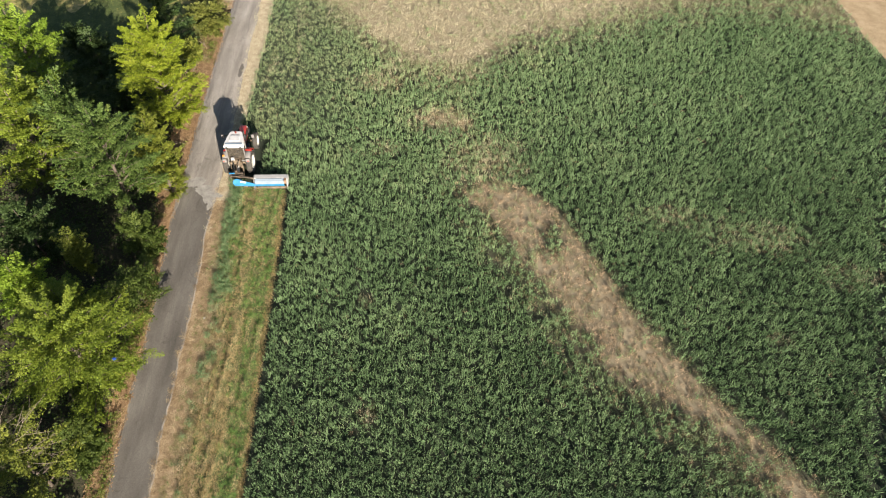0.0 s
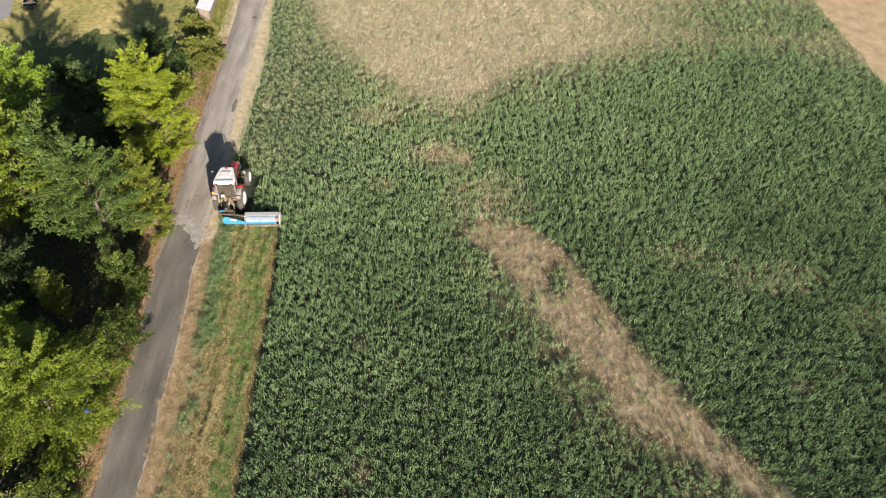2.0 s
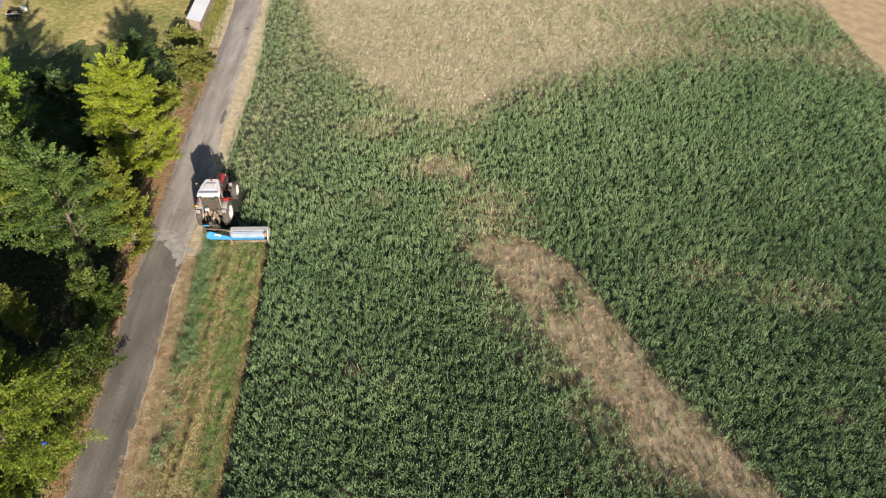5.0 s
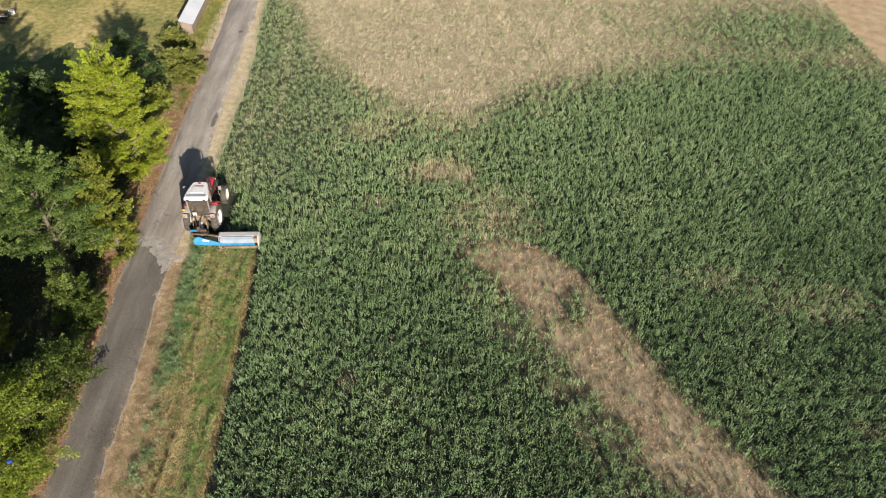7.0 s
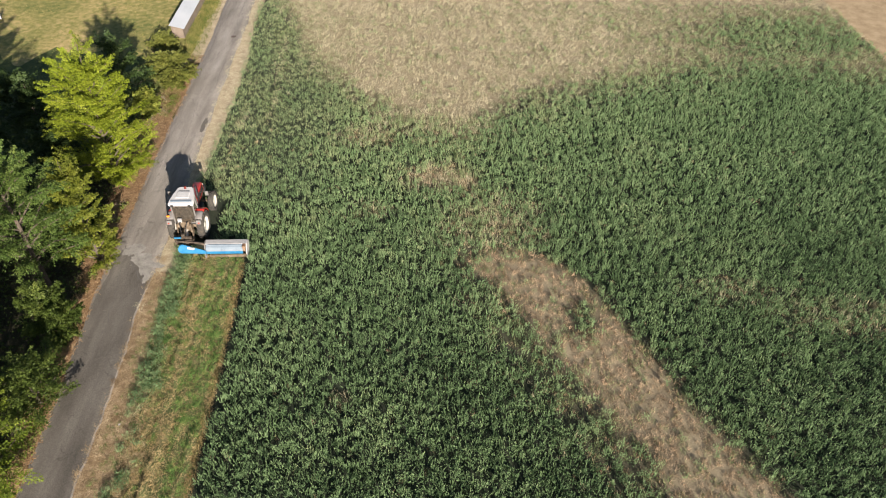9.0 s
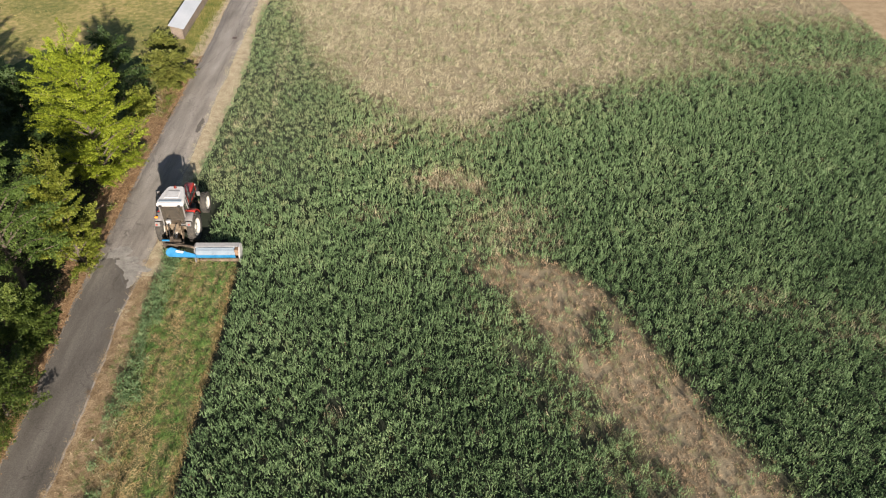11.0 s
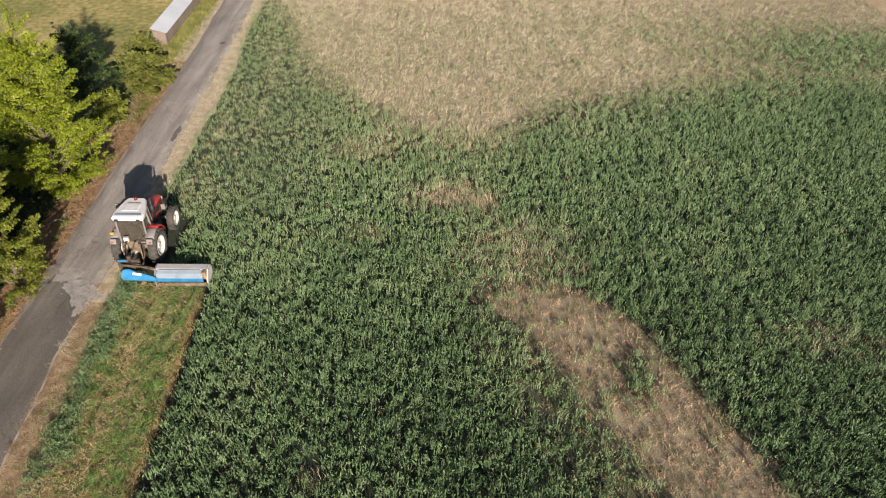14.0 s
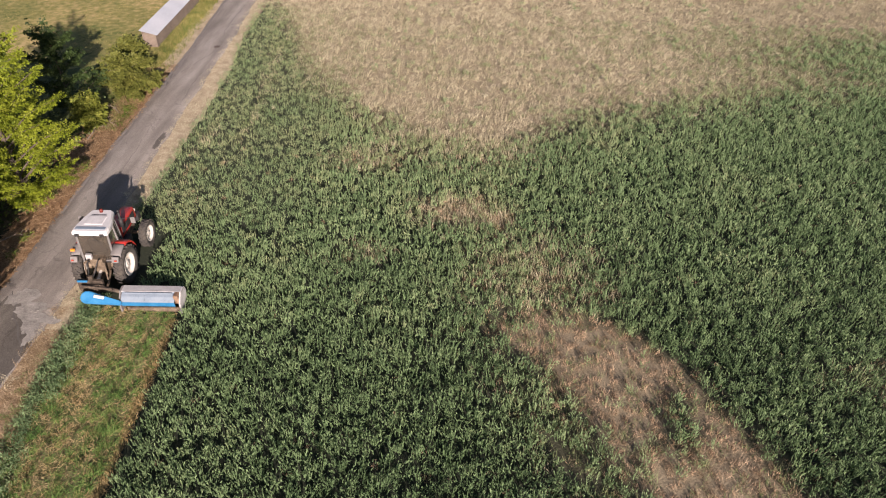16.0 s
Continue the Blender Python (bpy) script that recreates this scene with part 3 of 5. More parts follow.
def dryness(x, y):
    d = np.maximum(dry_streak(x, y), dry_far(x, y))
    n = field_noise(x, y, 1.1, 8) * 0.25 + field_noise(x, y, 0.5, 9) * 0.22
    for cx, cy, rx, ry, w in SPOTS:
        r = np.hypot((x - cx) / rx, (y - cy) / ry) + n
        d = np.maximum(d, w * (1 - smooth(0.25, 1.55, r)))
    return d


def heap(x, y):
    """Height of the uneven mulched strip: loose ridges that run along the lane."""
    u = (x - crop_left(y)) / (mown_right(y) - crop_left(y))
    loose = smooth(-0.1, 0.8, field_noise(x, y * 0.12, 0.55, 86)) * 0.09 + smooth(0.0, 0.9, field_noise(x, y * 0.6, 0.40, 87)) * 0.07
    ridge = 0.10 * np.exp(-((u - 0.48) / 0.09) ** 2)
    return (loose + ridge) * smooth(0.08, 0.22, u) * smooth(1.0, 0.92, u) + 0.016


sy1 = np.arange(-20.0, MOWER_Y - 0.5, 0.08)
su1 = np.linspace(0, 1, 44)
sm, sn = np.meshgrid(su1, sy1)
sxx = crop_left(sn) + 0.1 + sm * (mown_right(sn) - crop_left(sn) - 0.1)
mi = np.arange(sm.size).reshape(sm.shape)
mown = new("mown_strip", big_mesh("mown_strip", np.stack([sxx.ravel(), sn.ravel(), heap(sxx, sn).ravel()], 1),
           np.stack([mi[:-1, :-1].ravel(), mi[:-1, 1:].ravel(), mi[1:, 1:].ravel(), mi[1:, :-1].ravel()], 1), M_MOWN))
tagged(mown, "freshly mulched strip of green and tan clippings", "mown strip", kind="structure")


# ---------- field soil: crop shade in its dark colour, littered with straw where dry -------------
qx, qy = np.arange(-13.4, 60.1, 0.7), np.arange(-30.0, 84.1, 0.7)
mxg, myg = np.meshgrid(qx, qy, indexing="ij")
near_lane = np.maximum(mxg, crop_left(myg) + 0.12)
fv = np.stack([near_lane.ravel(), myg.ravel(), np.full(mxg.size, 0.008)], 1)
fi = np.arange(mxg.size).reshape(mxg.shape)
ff = np.stack([fi[:-1, :-1].ravel(), fi[1:, :-1].ravel(), fi[1:, 1:].ravel(), fi[:-1, 1:].ravel()], 1)
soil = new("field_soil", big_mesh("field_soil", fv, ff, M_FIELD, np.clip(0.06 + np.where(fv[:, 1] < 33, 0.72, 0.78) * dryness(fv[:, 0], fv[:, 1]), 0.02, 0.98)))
tagged(soil, "crumbly field soil, crop shade in its dark colour, dry litter in the bare streak", "soil", kind="structure")


# ---------- the crop ----------
def sites(x0, x1, y0, y1, gap, keep):
    gx, gy = np.meshgrid(np.arange(x0, x1, gap), np.arange(y0, y1, gap))
    x = gx.ravel() + rng.uniform(-0.45, 0.45, gx.size) * gap
    y = gy.ravel() + rng.uniform(-0.45, 0.45, gx.size) * gap
    k = keep(x, y)
    return x[k], y[k]


def sown(x, y):
    return (x < 30 + 0.42 * (y - 8)) & (x < 46)


def standing(x, y):
    """Where the field stands uncut."""
    cut = (x < mown_right(y) + 0.33) & (y < MOWER_Y + 0.1) | (x < -10.72) & (y < 33.95) & (y > MOWER_Y - 1)
    return (x > crop_left(y) + 0.16 + 0.16 * field_noise(x, y, 0.8, 71)) & ~cut & sown(x, y)


px, py = sites(-15, 46, -14, 70, 0.295, standing)
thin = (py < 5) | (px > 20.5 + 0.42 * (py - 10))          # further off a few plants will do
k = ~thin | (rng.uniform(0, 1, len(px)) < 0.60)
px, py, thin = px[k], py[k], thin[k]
dry = dryness(px, py)
dice = rng.uniform(0, 1, len(px))
green = (dice > dry) & (field_noise(px, py, 1.3, 19) < 1.2) & (px < np.interp(py, [38, 44, 50, 60], [36.0, 34.7, 34.2, 33.5]))
cx, cy = px[green], py[green]
weedy = smooth(-3, -9, cx + 1.2 * field_noise(cx, cy, 5, 12)) * smooth(30, 40, cy)     # finer, paler growth by the lane
sparse = dry[green]
broad_sown = thin[green]
clump = 0.62 * field_noise(cx, cy, 0.75, 16) + 0.55 * field_noise(cx, cy, 0.42, 17)      # taller and lower plants in loose groups
high = rng.uniform(0.36, 0.54, len(cx)) * (1 - 0.35 * sparse) * (1 - 0.42 * weedy) * (1 + 0.12 * field_noise(cx, cy, 3, 13)) * np.clip(1 + 0.34 * clump * (1 - 0.7 * weedy), 0.45, 1.45)


def crop_plants(k, stalks, side, scale, broad):
    """Leafy shoots for the chosen plants: upright tips and many short leaves round them."""
    x, y, top, sp, we = cx[k], cy[k], high[k], sparse[k], weedy[k]
    n = len(x)
    az = rng.uniform(0, 2 * math.pi, (n, stalks))
    tilt = np.radians(90 - np.abs(rng.normal(0, 15, (n, stalks))))
    lean = np.stack([np.cos(az) * np.cos(tilt), np.sin(az) * np.cos(tilt), np.sin(tilt)], 2)
    foot = np.stack([x, y, np.zeros(n)], 1)[:, None, :] + lean * np.array([0.25, 0.25, 0]) + np.concatenate([rng.normal(0, 0.045, (n, stalks, 2)), np.zeros((n, stalks, 1))], 2)
    tall = top[:, None] * rng.uniform(0.65, 1.08, (n, stalks))
    low = 0.55 * tall
    v1, f1 = spikes((foot + lean * low[..., None]).reshape(-1, 3), lean.reshape(-1, 3), (tall - low).ravel(), scale * rng.uniform(0.022, 0.036, n * stalks), 0.03, 0, 0.5)
    which = np.arange(side) % stalks
    u = rng.uniform(0.0, 1.0, (n, side)) ** 0.75
    at = foot[:, which] + lean[:, which] * (u * tall[:, which])[..., None]
    sway = np.stack([0.36 * field_noise(x, y, 0.9, 20), 0.36 * field_noise(x, y, 0.9, 21), np.zeros(n)], 1)
    d = unit(headings(n * side, 50, 86) + 0.8 * (lean[:, which] * np.array([1, 1, 0.3])).reshape(-1, 3) + np.repeat(sway, side, 0))
    size = scale * rng.uniform(0.095, 0.185, n * side) * np.repeat(1 - 0.38 * we - 0.2 * sp, side)
    v2, f2 = spikes(at.reshape(-1, 3), d, size, size * rng.uniform(0.20, 0.31, n * side) * np.repeat(1 - 0.25 * we - 0.3 * sp, side), 0.15, 0.3, 0.62)
    patch = 0.455 + 0.09 * field_noise(x, y, 0.7, 18) + 0.11 * field_noise(x, y, 6, 14) + 0.09 * field_noise(x, y, 1.5, 15) - 0.12 * smooth(13, 24, x) + 0.13 * we + 0.34 * sp + 0.15 * smooth(24, 44, y) + 0.10 * smooth(9, 0, x) * smooth(27, 36, y) + rng.normal(0, 0.075, n)
    # leaf tone rises with height on the shoot
    young = 0.12 * (u.ravel() - 0.6)
    tone = np.concatenate([np.repeat(patch + 0.04, stalks) + rng.normal(0, 0.06, n * stalks), np.repeat(patch, side) + young + rng.normal(0, 0.09, n * side)])
    # broader leaves that lie flatter and fill the spaces between the shoots
    low_u = rng.uniform(0.35, 0.85, (n, broad))
    far_out = rng.normal(0, 0.098, (n, broad, 2))
    at3 = np.stack([x[:, None] + far_out[..., 0], y[:, None] + far_out[..., 1], low_u * top[:, None]], 2).reshape(-1, 3)
    size3 = scale * rng.uniform(0.10, 0.175, n * broad) * np.repeat(1 - 0.38 * we - 0.2 * sp, broad)
    v3, f3 = spikes(at3, unit(headings(n * broad, 28, 74) + np.repeat(sway, broad, 0)), size3, size3 * rng.uniform(0.27, 0.40, n * broad), 0.1, 0.3, 0.7)
    tone = np.concatenate([tone, np.repeat(patch - 0.03, broad) + rng.normal(0, 0.05, n * broad)])
    return np.concatenate([v1, v2, v3]), np.concatenate([f1, f2 + len(v1), f3 + len(v1) + len(v2)]), np.repeat(tone, 3)


near = (cy < 33) & ~broad_sown
va, fa, ta = crop_plants(near, 9, 64, 0.80, 18)
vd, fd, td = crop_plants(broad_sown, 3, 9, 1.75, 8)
vb, fb, tb = crop_plants(~near & ~broad_sown & (weedy < 0.35), 8, 34, 1.0, 11)
vc, fc, tc = crop_plants(~near & ~broad_sown & (weedy >= 0.35), 9, 46, 0.74, 24)
v, f, tone = np.concatenate([va, vb, vc, vd]), np.concatenate([fa, fb + len(va), fc + len(va) + len(vb), fd + len(va) + len(vb) + len(vc)]), np.concatenate([ta, tb, tc, td])
crop = new("field_crop", big_mesh("field_crop", v, f, M_CROP, np.clip(tone, 0.02, 0.98)))
tagged(crop, "dense knee-high dark green leafy field crop", "crop", kind="stuff")


# ---------- dry straw between and beyond the crop ----------
def tufts(name, x, y, per, h0, h1, width, mat, tone_mid, label, category, lean_to=None, spread=(35, 85), splay=0.1, tone_amp=0.16, broad=False, rise=0.0, floor=0.025, over=None):
    n = len(x)
    d = headings(n * per, *spread)
    if lean_to is not None:
        d = unit(d + np.array(lean_to))
    base = np.repeat(np.stack([x, y, np.zeros(n)], 1), per, 0) + np.concatenate([rng.normal(0, splay, (n * per, 2)), np.zeros((n * per, 1))], 1)
    base[:, 2] += rise * rng.uniform(0, 1, n * per) * np.repeat(rng.uniform(0.3, 1, n), per)
    if over is not None:
        base[:, 2] += over(base[:, 0], base[:, 1])
    length = rng.uniform(h0, h1, n * per) * np.repeat(rng.uniform(0.65, 1.25, n), per)
    make = blades if broad else spikes
    v, f = make(base, d, length, width * rng.uniform(0.6, 1.4, n * per), 0.22)
    v[:, 2] = np.maximum(v[:, 2], floor)
    t = np.repeat(np.repeat(tone_mid + rng.normal(0, tone_amp, n), per) + rng.normal(0, 0.14, n * per), f.shape[1])
    ob = new(name, big_mesh(name, v, f, mat, np.clip(t, 0.02, 0.98)))
    return tagged(ob, label, category, kind="stuff")


sx, sy = sites(-15, 42, -4, 70, 0.27, standing)
sd = dryness(sx, sy)
k = (rng.uniform(0, 1, len(sx)) < np.clip(sd * 1.35, 0.04, 1) * np.where(sx < np.interp(sy, [38, 44, 50, 60], [36.0, 34.7, 34.2, 33.5]), 1, 0.0))
k &= rng.uniform(0, 1, len(sx)) < 0.88 + 0.35 * np.where(sy > 41, field_noise(sx, sy * 0.35, 0.55, 68), field_noise(sx, sy, 0.45, 69))
sx, sy = sx[k], sy[k]
far = sy > 41
tufts("dry_straw", sx[~far], sy[~far], 38, 0.10, 0.28, 0.013, M_STRAW_ROSE, 0.70 + 0.10 * field_noise(sx[~far], sy[~far], 0.9, 59) + 0.14 * field_noise(sx[~far], sy[~far], 0.32, 60), "thin standing dry straw in the bare streak", "straw", (0.05, -0.03, 0.2), (35, 88), splay=0.07, tone_amp=0.38)
tufts("dry_straw", sx[far], sy[far], 22, 0.18, 0.44, 0.0155, M_STRAW, 0.74 - 0.40 * smooth(10, 28, sx[far]) + 0.16 * field_noise(sx[far], sy[far] * 0.08, 0.8, 57) + 0.08 * field_noise(sx[far], sy[far], 2.4, 58), "tall pale dry grass leaning over at the field's far end", "dry grass", (0.38, -0.30, 0.15), (40, 85), splay=0.11, tone_amp=0.27)

zx, zy = sites(-14, 30, 10, 43, 0.24, standing)
zd = dryness(zx, zy)
k = (rng.uniform(0, 1, len(zx)) < np.clip(zd * 1.2, 0, 0.85)) & (zd > 0.08) & ((dry_streak(zx, zy) < 0.15) | (zy > 30.5))
tufts("standing_straw", zx[k], zy[k], 16, 0.26, 0.56, 0.017, M_STRAW, 0.50, "pale dead stalks standing among the crop", "straw", None, (60, 89), 0.12)

# mown strip: lying clippings, regrowth at its edge, a ragged line of cut stems
mx, my = sites(-13.2, -8, 5, MOWER_Y - 0.3, 0.112, lambda x, y: (x > crop_left(y) + 0.05) & (x < mown_right(y) - 0.05))
across = (mx - crop_left(my)) / (mown_right(my) - crop_left(my))
ridge = np.exp(-((across - 0.49 - 0.05 * field_noise(mx, my, 3, 61)) / 0.08) ** 2) + 0.9 * np.exp(-((across - 0.29 - 0.05 * field_noise(mx, my, 3, 67)) / 0.06) ** 2)
older = smooth(23, 17, my + 0.6 * field_noise(mx, my, 2, 62))
tan_part = 0.27 + 0.34 * ridge + 0.50 * older * smooth(0.74, 0.54, across) + 0.22 * field_noise(mx, my, 0.9, 63)
base_dir = headings(len(mx) * 8, 4, 40)
base = np.repeat(np.stack([mx, my, np.full(len(mx), 0.02)], 1), 8, 0) + rng.normal(0, 0.06, (len(mx) * 8, 3)) * np.array([1, 1, 0])
base[:, 2] = heap(base[:, 0], base[:, 1])
v, f = spikes(base, unit(base_dir + np.array([0.35, 0.5, 0])), rng.uniform(0.08, 0.22, len(base)), rng.uniform(0.009, 0.018, len(base)), 0.1)
v[:, 2] = np.maximum(v[:, 2], 0.02)
lines = field_noise(mx * 1.0, my * 0.10, 0.5, 85)
tan_site = rng.uniform(0, 1, len(mx)) < np.clip(0.25 + 1.35 * (tan_part - 0.12) + 0.24 * lines + 0.30 * field_noise(mx, my * 0.5, 0.35, 88) + 0.42 * smooth(26, 20, my) * field_noise(mx, my * 0.8, 0.5, 89), 0.06, 0.96)
t = np.repeat(np.repeat(np.where(tan_site, 0.80, 0.26), 8) + rng.normal(0, 0.09, len(base)), 3)
tagged(new("clippings", big_mesh("clippings", v, f, M_CLIP, np.clip(t, 0.02, 0.98))), "mulched green and tan crop clippings lying flat", "clippings", kind="stuff")

# green swathes lying between the windrow and the cut edge, and tufts of straw raked up on the windrow
gx1, gy1 = sites(-12.4, -8, 5, MOWER_Y - 0.3, 0.19, lambda x, y: (x > crop_left(y) + 0.5) & (x < mown_right(y) - 0.22))
side_of = (gx1 - crop_left(gy1)) / (mown_right(gy1) - crop_left(gy1))
greenery = np.where(side_of > 0.53 + 0.15 * smooth(22, 18, gy1), 0.80, 0.14 + 0.58 * smooth(20, 24, gy1)) * smooth(-0.45, 0.25, field_noise(gx1, gy1 * np.where(gy1 < 23, 0.6, 0.15), 0.5, 81)) * (1 - 0.8 * np.exp(-((side_of - 0.48) / 0.07) ** 2))
k = rng.uniform(0, 1, len(gx1)) < greenery
tufts("cut_swath", gx1[k], gy1[k], 46, 0.10, 0.30, 0.012, M_CLIP, 0.30, "tufts of green plants left ragged by the mower", "plants", (0.55, 0.45, 0.1), (18, 72), 0.055, 0.07, over=heap)
raked = np.maximum(np.maximum(0.70 * np.exp(-((side_of - 0.49) / 0.085) ** 2) + 0.65 * np.exp(-((side_of - 0.29) / 0.06) ** 2), 0.12 * (side_of > 0.2)), 0.9 * smooth(22, 18, gy1) * smooth(0.70, 0.52, side_of)) * smooth(-0.5, 0.2, field_noise(gx1, gy1, 0.8, 82))
k = rng.uniform(0, 1, len(gx1)) < raked
tufts("raked_straw", gx1[k], gy1[k], 28, 0.12, 0.32, 0.010, M_STEM, 0.62, "tan straw raked into a loose windrow", "straw", (0.4, 0.6, 0.0), (8, 50), 0.09, 0.14, over=heap)

bx, by = sites(-13.3, -10.5, 5, MOWER_Y + 0.3, 0.20, lambda x, y: (x > crop_left(y) + 0.05) & (x < crop_left(y) + 0.85 + 0.28 * field_noise(x, y, 2, 64)))
thick = smooth(22.5, 25, by) * 0.95 + smooth(0.1, 0.5, field_noise(bx, by, 1.6, 66)) * smooth(14, 18, by) * 0.6 + 0.07 + np.exp(-((by - 22.2) / 0.75) ** 2)
k = rng.uniform(0, 1, len(bx)) < thick
tufts("low_regrowth", bx[k], by[k], 90, 0.06, 0.13, 0.026, M_CROP, 0.50, "low leafy green plants left standing beside the verge", "plants", None, (25, 82), 0.10, 0.14, rise=0.34)
ex, ey = sites(-10.2, -7.8, 5, MOWER_Y - 0.8, 0.075, lambda x, y: (x > mown_right(y) - 0.22 + 0.14 * field_noise(x, y, 1, 65)) & (x < mown_right(y) + 0.10))
tufts("cut_edge_stems", ex, ey, 9, 0.10, 0.27, 0.012, M_STEM, 0.54, "ragged line of orange-brown cut stems", "stems", None, (25, 80), 0.05)

# thin pale weeds where crop and dry land mix
qx1, qy1 = sites(-14, 34, 8, 60, 0.30, standing)
qd = dryness(qx1, qy1)
by_lane = smooth(-4, -9, qx1 + field_noise(qx1, qy1, 4, 83)) * smooth(32, 40, qy1)
k = rng.uniform(0, 1, len(qx1)) < np.clip(2.6 * qd * (1 - qd) + 0.18 * smooth(0.6, 0.9, qd) * (qy1 < 40) + 0.30 * smooth(4, 16, qx1) * smooth(0.4, 0.8, qd) * (qy1 > 40) + 0.20 * by_lane, 0, 0.85)
tufts("field_weeds", qx1[k], qy1[k], 17, 0.16, 0.48, 0.017, M_WEED, 0.45, "thin pale green weeds mixed with dry stalks", "weeds", None, (40, 88), 0.11, 0.16)

# verges
vx, vy = sites(-17, -10, 6, 66, 0.15, lambda x, y: (x > road_right(y) + -0.10 + 0.25 * field_noise(x, y, 0.8, 72)) & (x < crop_left(y) + 0.3 + 0.9 * smooth(23, 18, y)) & (rng.uniform(0, 1, len(x)) < 0.85))
near_part = vy + 1.5 * field_noise(vx, vy, 2, 74) < 28
tufts("verge_straw", vx[near_part], vy[near_part], 26, 0.09, 0.30, 0.0115, M_VERGE_STRAW, 0.56 + 0.22 * field_noise(vx[near_part], vy[near_part], 0.9, 75) + 0.22 * field_noise(vx[near_part], vy[near_part], 0.28, 79), "tan dead grass and straw on the verge", "dry grass", (0.2, 0.3, 0), (10, 60), 0.08, floor=0.06)
tufts("verge_grass", vx[~near_part], vy[~near_part], 13, 0.06, 0.24, 0.014, M_STRAW, 0.92, "short bleached dead grass on the gravel verge", "dry grass", None, (15, 70), 0.07, floor=0.06)
ux, uy = sites(-14, -10, 8, 27.5, 0.16, lambda x, y: (x > road_right(y) + 0.35) & (x < crop_left(y) + 0.25 + 1.1 * smooth(23, 18, y)) & (field_noise(x, y, 0.55, 191) + 0.5 * field_noise(x, y, 0.2, 192) > 0.42 - 0.5 * np.exp(-((x - crop_left(y) + 0.15) / 0.3) ** 2)))
tufts("verge_weeds", ux, uy, 26, 0.06, 0.17, 0.016, M_CLIP, 0.24, "green weed tufts among the straw of the verge", "weeds", None, (25, 80), 0.06, 0.10, floor=0.05, rise=0.05)
lx, ly = sites(-19, -13, 6, 50, 0.085, lambda x, y: (x > road_left(y) - np.interp(y, [27, 31], [1.0, 1.5])) & (x < road_left(y) + 0.12 - 0.2 * np.abs(field_noise(x, y, 0.9, 73))) & (rng.uniform(0, 1, len(x)) < 0.8))
tufts("fallen_leaves", lx, ly, 5, 0.06, 0.13, 0.050, M_FALLEN, 0.50 + 0.15 * field_noise(lx, ly, 0.6, 78), "curled brown fallen leaves along the lane", "leaves", None, (0, 45), 0.05, 0.26, True, floor=0.06)
jx, jy = sites(-19, -15, 36, 47.5, 0.13, lambda x, y: (x > road_left(y) - np.interp(y, [36, 40, 47], [1.6, 2.3, 1.3]) + 0.3 * field_noise(x, y, 1.0, 76)) & (x < road_left(y) - 0.25) & (rng.uniform(0, 1, len(x)) < 0.7))
tufts("dry_brush", jx, jy, 17, 0.10, 0.46, 0.014, M_VERGE_STRAW, 0.28 + 0.22 * field_noise(jx, jy, 0.8, 77), "tangled brown dead stalks and twigs beside the lane", "dry brush", None, (5, 65), 0.10, 0.16)
kx, ky = sites(-17.5, -14, 8, 47, 0.20, lambda x, y: (x > road_left(y) - 1.0) & (x < road_left(y) - 0.12 + 0.25 * field_noise(x, y, 1.2, 92)) & (field_noise(x, y, 1.6, 93) > np.interp(y, [8, 24, 30, 47], [-0.25, -0.1, 0.55, 0.5])))
tufts("roadside_weeds", kx, ky, 34, 0.045, 0.085, 0.038, M_LEAF_GREEN, 0.42, "leafy green weeds creeping over the lane's edge", "weeds", None, (0, 70), 0.10, 0.12, True, 0.38)
ox, oy = sites(-19, -14, 42, 66, 0.16, lambda x, y: (x > road_left(y) - 1.9) & (x < road_left(y) - 0.25) & (rng.uniform(0, 1, len(x)) < 0.75))
tufts("roadside_grass", ox, oy, 10, 0.12, 0.40, 0.024, M_GRASS, 0.30 + 0.25 * field_noise(ox, oy, 1.5, 97), "rough green and yellow roadside grass", "grass", None, (30, 80), 0.08, 0.24)
hx, hy = sites(-18, -16.4, 49.5, 70, 0.12, lambda x, y: (x > -17.75) & (x < -16.95) & (rng.uniform(0, 1, len(x)) < 0.8))
tufts("tall_grass", hx, hy, 12, 0.18, 0.50, 0.026, M_GRASS, 0.42 + 0.25 * field_noise(hx, hy, 1.5, 96), "rough yellowing grass against the shed", "grass", None, (50, 85), 0.08, 0.2)
wx, wy = sites(-48, -17.5, 45, 76, 0.30, lambda x, y: (x < road_left(y) - 1.0) & (x > np.interp(y, [49, 52, 57, 70], [-36, -34, -35, -39])) & (rng.uniform(0, 1, len(x)) < 0.8))
# tufts darken towards the copse as well, for its shade
tufts("meadow_grass", wx, wy, 7, 0.08, 0.2, 0.035, M_GRASS, 0.55 - 0.40 * smooth(51, 47, wy + field_noise(wx, wy, 2, 98)) + 0.32 * field_noise(wx, wy, 5, 95), "short yellowing meadow grass", "grass", None, (20, 70), 0.12, 0.16)


